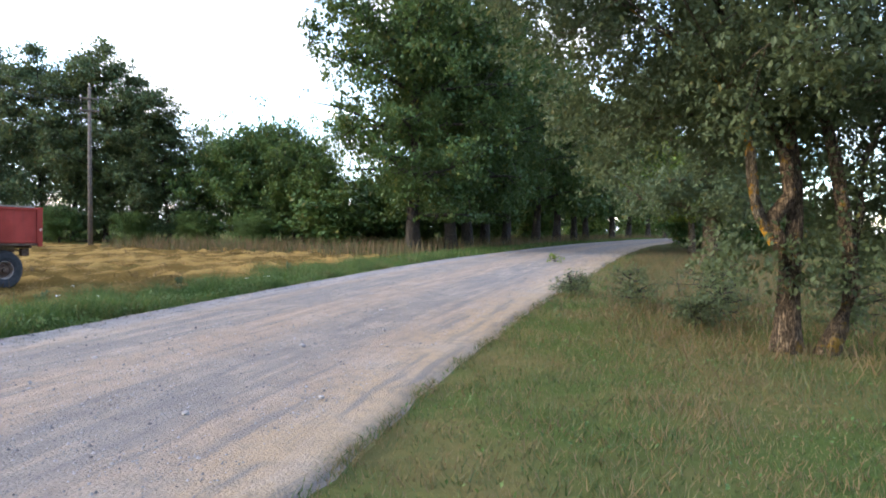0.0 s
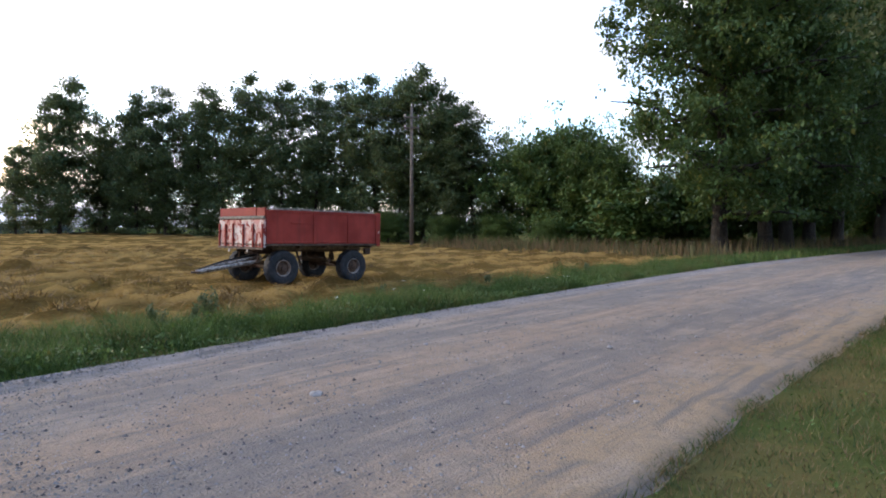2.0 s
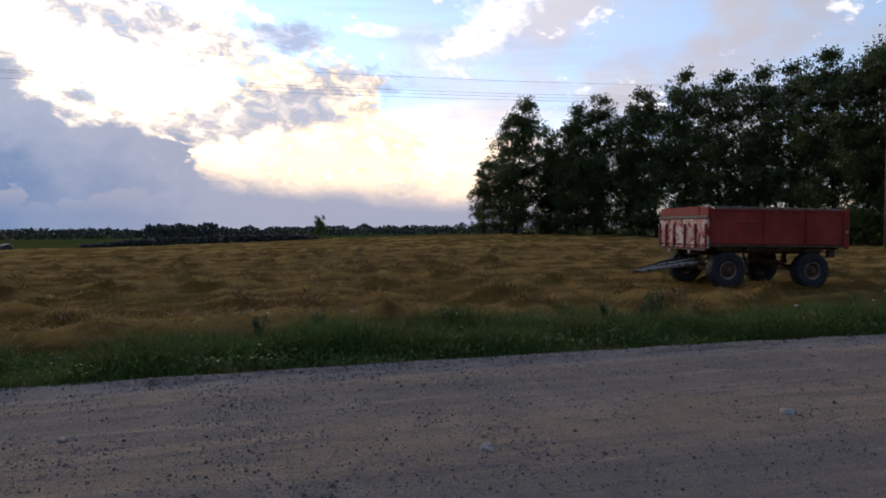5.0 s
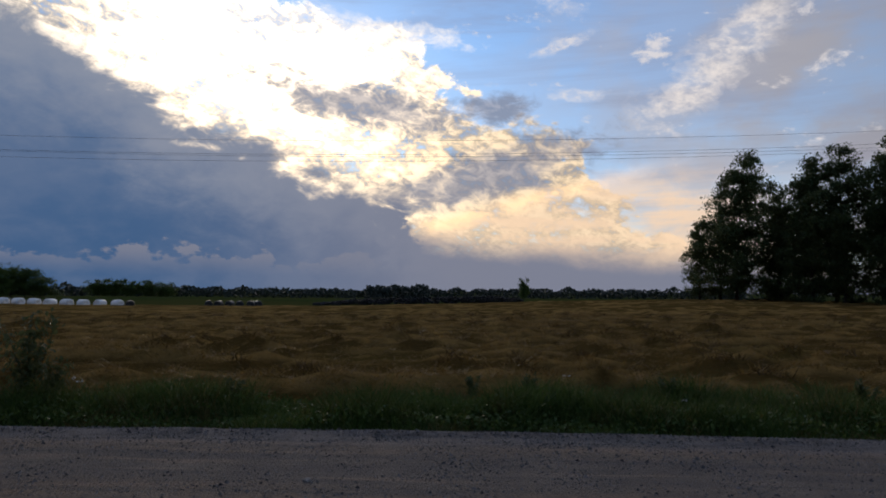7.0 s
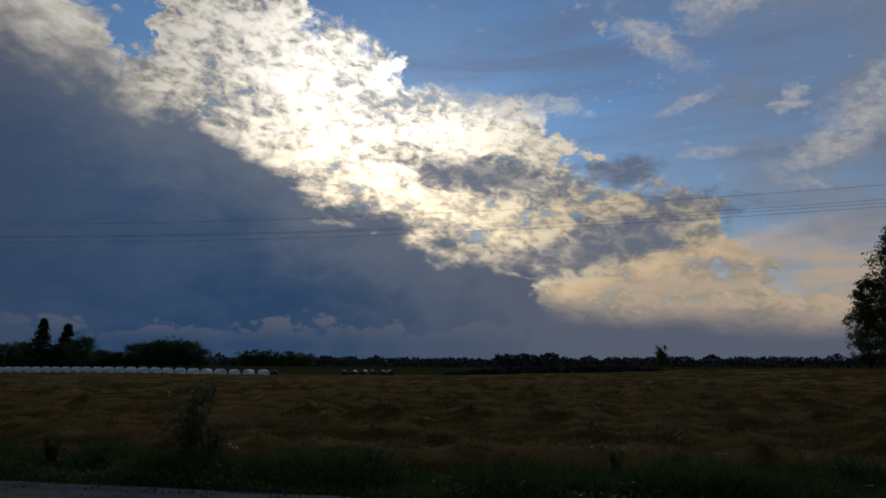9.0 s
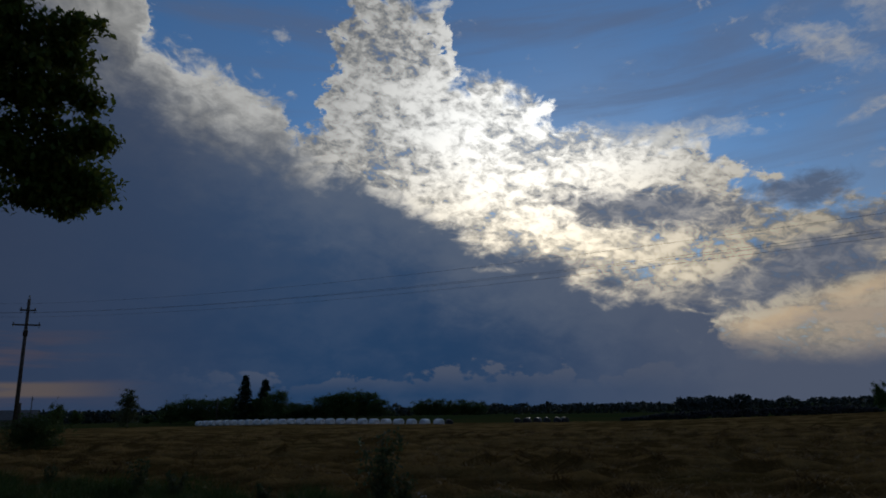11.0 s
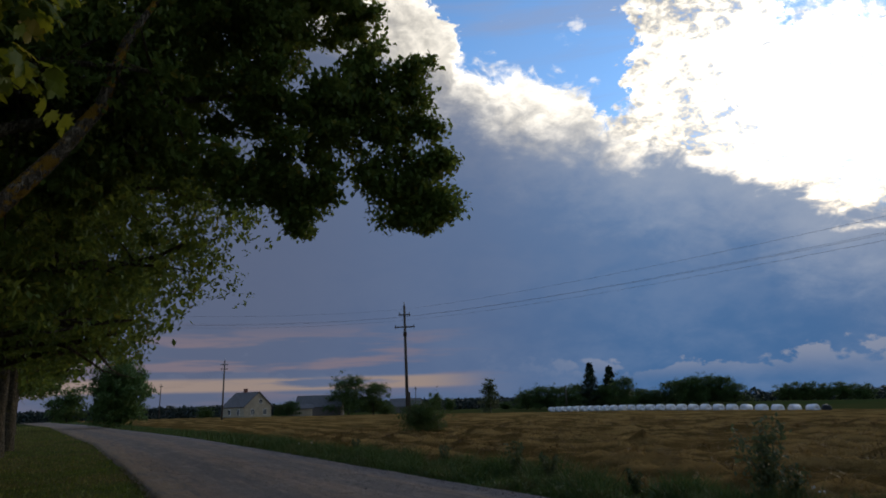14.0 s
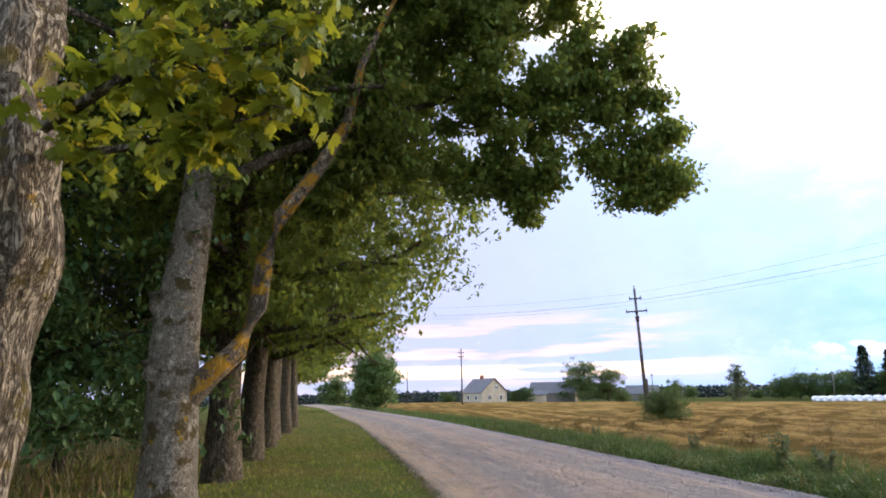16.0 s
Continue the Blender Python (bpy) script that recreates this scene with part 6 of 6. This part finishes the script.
g = np.random.default_rng(61)
hv, hf = [], []
ring = [(math.cos(a), math.sin(a)) for a in np.linspace(0, 2 * math.pi, 11)[:-1]]
for k in range(620):
    a = g.uniform(73.5, 92.2)
    t = (a - 73.5) / 18.7
    x, y, z = at(a, 112 + g.uniform(-4, 4))
    z += 0.1 + g.uniform(0, 0.95) * min(1, 4 * (1 - t)) * min(1, 6 * t + 0.3)
    turn_m = Euler((g.normal(0, 0.6), g.normal(0, 0.6), g.uniform(0, 6))).to_matrix()
    start = len(hv)
    for cx, cy in ring:
        for r, h in ((0.20, 0), (0.30, 0.10), (0.38, 0), (0.30, -0.10)):
            hv.append(tuple(turn_m @ Vector((cx * r, cy * r, h)) + Vector((x, y, z))))
    for i in range(10):
        for j in range(4):
            hf.append((start + i * 4 + j, start + ((i + 1) % 10) * 4 + j, start + ((i + 1) % 10) * 4 + (j + 1) % 4, start + i * 4 + (j + 1) % 4))
tagged(mesh_object("tyre_heap", hv, hf, RUBBER), "long low heap of old black tyres across the field", "tyre heap", kind="stuff")

# ---------------------------------------------------------------- farmstead


def gable_house(m, w_, l_, h_, ridge, wall_mat, label, windows, chimney=True, over=0.35):
    ob = thing("farmhouse", m, label, "house")
    bm = bmesh.new()
    pts = [(-w_ / 2, 0), (w_ / 2, 0), (w_ / 2, h_), (0, ridge), (-w_ / 2, h_)]
    f = [bm.verts.new((x, -l_ / 2, z)) for x, z in pts]
    b_ = [bm.verts.new((x, l_ / 2, z)) for x, z in pts]
    bm.faces.new(f)
    bm.faces.new(b_[::-1])
    for i in range(5):
        bm.faces.new((f[i], f[(i + 1) % 5], b_[(i + 1) % 5], b_[i]))
    part("wall", bm, wall_mat, ob)
    slope = math.atan2(ridge - h_, w_ / 2)
    run = math.hypot(ridge - h_, w_ / 2) + over
    for sgn in (-1, 1):
        bm = box(0, run, -l_ / 2 - over, l_ / 2 + over, 0.02, 0.14, bevel=0.01)
        m2 = Matrix.Translation((0, 0, ridge)) @ (Matrix.Rotation(math.pi, 4, "Z") if sgn < 0 else Matrix.Identity(4)) @ Matrix.Rotation(slope, 4, "Y")
        bmesh.ops.transform(bm, matrix=m2, verts=bm.verts)
        roof = part("roof_slope", bm, ROOF, ob)
        for k in range(int(run / 0.5)):
            bm = box(k * 0.5, k * 0.5 + 0.06, -l_ / 2 - over, l_ / 2 + over, 0.143, 0.165)
            bmesh.ops.transform(bm, matrix=m2, verts=bm.verts)
            part("roof_batten", bm, ROOF, roof)
    if chimney:
        part("chimney", box(-0.35, 0.35, 0.5, 1.1, ridge - 0.5, ridge + 0.9, bevel=0.02), BRICK, ob)
    for x, z, ww, hh, end in windows:
        y = -l_ / 2
        if end:
            wn = part("window", box(x - ww / 2, x + ww / 2, y - 0.05, y - 0.004, z, z + hh, bevel=0.01), WHITE, ob)
            for cx in (-1, 1):
                part("pane", box(x + cx * ww * 0.24 - ww * 0.18, x + cx * ww * 0.24 + ww * 0.18, y - 0.062, y - 0.053, z + 0.08, z + hh - 0.08), GLASS, wn)
        else:
            px_ = -w_ / 2
            wn = part("window", box(px_ - 0.05, px_ - 0.004, x - ww / 2, x + ww / 2, z, z + hh, bevel=0.01), WHITE, ob)
            for cx in (-1, 1):
                part("pane", box(px_ - 0.062, px_ - 0.053, x + cx * ww * 0.24 - ww * 0.18, x + cx * ww * 0.24 + ww * 0.18, z + 0.08, z + hh - 0.08), GLASS, wn)
    return ob


x, y, z = at(154.3, 148)
gable_house(pose(x, y, z - 0.35, 0, 0, 154.3 + 32), 6.6, 8.5, 2.7, 5.6, PLASTER, "small cream plastered farmhouse with grey gabled roof", ((0.6, 3.2, 0.8, 1.0, True), (-1.3, 0.9, 0.9, 1.2, True), (1.7, 0.9, 0.9, 1.2, True), (-2, 0.9, 1.0, 1.2, False), (1.5, 0.9, 1.0, 1.2, False)))
x, y, z = at(148.2, 165)
gable_house(pose(x, y, z - 0.1, 0, 0, 148 + 80), 6.0, 11.0, 2.4, 5.0, GREY_WOOD, "long grey wooden barn with weathered roof", (), False)
x, y, z = at(149.9, 155)
gable_house(pose(x, y, z - 0.1, 0, 0, 149 + 100), 3.6, 5.0, 1.9, 2.7, PLASTER, "low pale outbuilding beside the barn", (), False)
x, y, z = at(122.4, 215)
gable_house(pose(x, y, z - 0.1, 0, 0, 122 + 90), 6.0, 10.0, 2.4, 5.2, GREY_WOOD, "dark roofed shed among the bushes", (), False)
x, y, z = at(140.8, 200)
gable_house(pose(x, y, z - 0.1, 0, 0, 140 + 90), 6.0, 9.0, 2.2, 4.4, GREY_WOOD, "far grey barn behind the bushes", (), False)

# ---------------------------------------------------------------- small things on and by the road


def loose_stone(x, y, r, seed, label):
    bm = bmesh.new()
    bmesh.ops.create_icosphere(bm, subdivisions=2, radius=r)
    for v in bm.verts:
        v.co *= 1 + 0.35 * noise.noise(v.co / r * 1.3 + Vector((seed, 2, 1)))
        v.co.z *= 0.6
    me = bpy.data.meshes.new("stone")
    bm.to_mesh(me)
    bm.free()
    me.materials.append(PALE_STONE)
    ob = new("stone", me)
    ob.matrix_basis = pose(x, y, float(land(x, y)) + 0.075 + r * 0.2, 0, 0, seed * 40)
    tagged(ob, label, "stone", "larger loose stones")


PALE_STONE = plain("pale_stone", (0.27, 0.255, 0.24), 0.9, 0, 0.25, 20)
for k, (s, o, r) in enumerate(((3.6, 5.0, 0.06), (1.0, 4.6, 0.055), (4.6, 3.6, 0.03), (7.5, 4.2, 0.035), (9.0, 3.7, 0.03), (2.0, 3.2, 0.03), (6.0, 6.0, 0.03), (-2.0, 5.3, 0.035), (5.4, 2.8, 0.028), (11, 4.6, 0.035))):
    x, y = spot(s, o)
    loose_stone(float(x), float(y), r, k, "pale loose stone lying on the gravel")
x, y = spot(29, centre(29) - 1.6)
wd, lv, lf = grow(700, 0.28, 0.35, 0.02, 0.01, 160, 0.09, SIMPLE, limbs=8, clump=0.7, open_share=0.0, floor=0.0, twigs=2)
tree("fallen_twig", pose(float(x), float(y), 0.08), "small leafy twig fallen on the gravel road", "twig", wd, lv, lf, BARK_DARK, LEAF_DARK, 4)
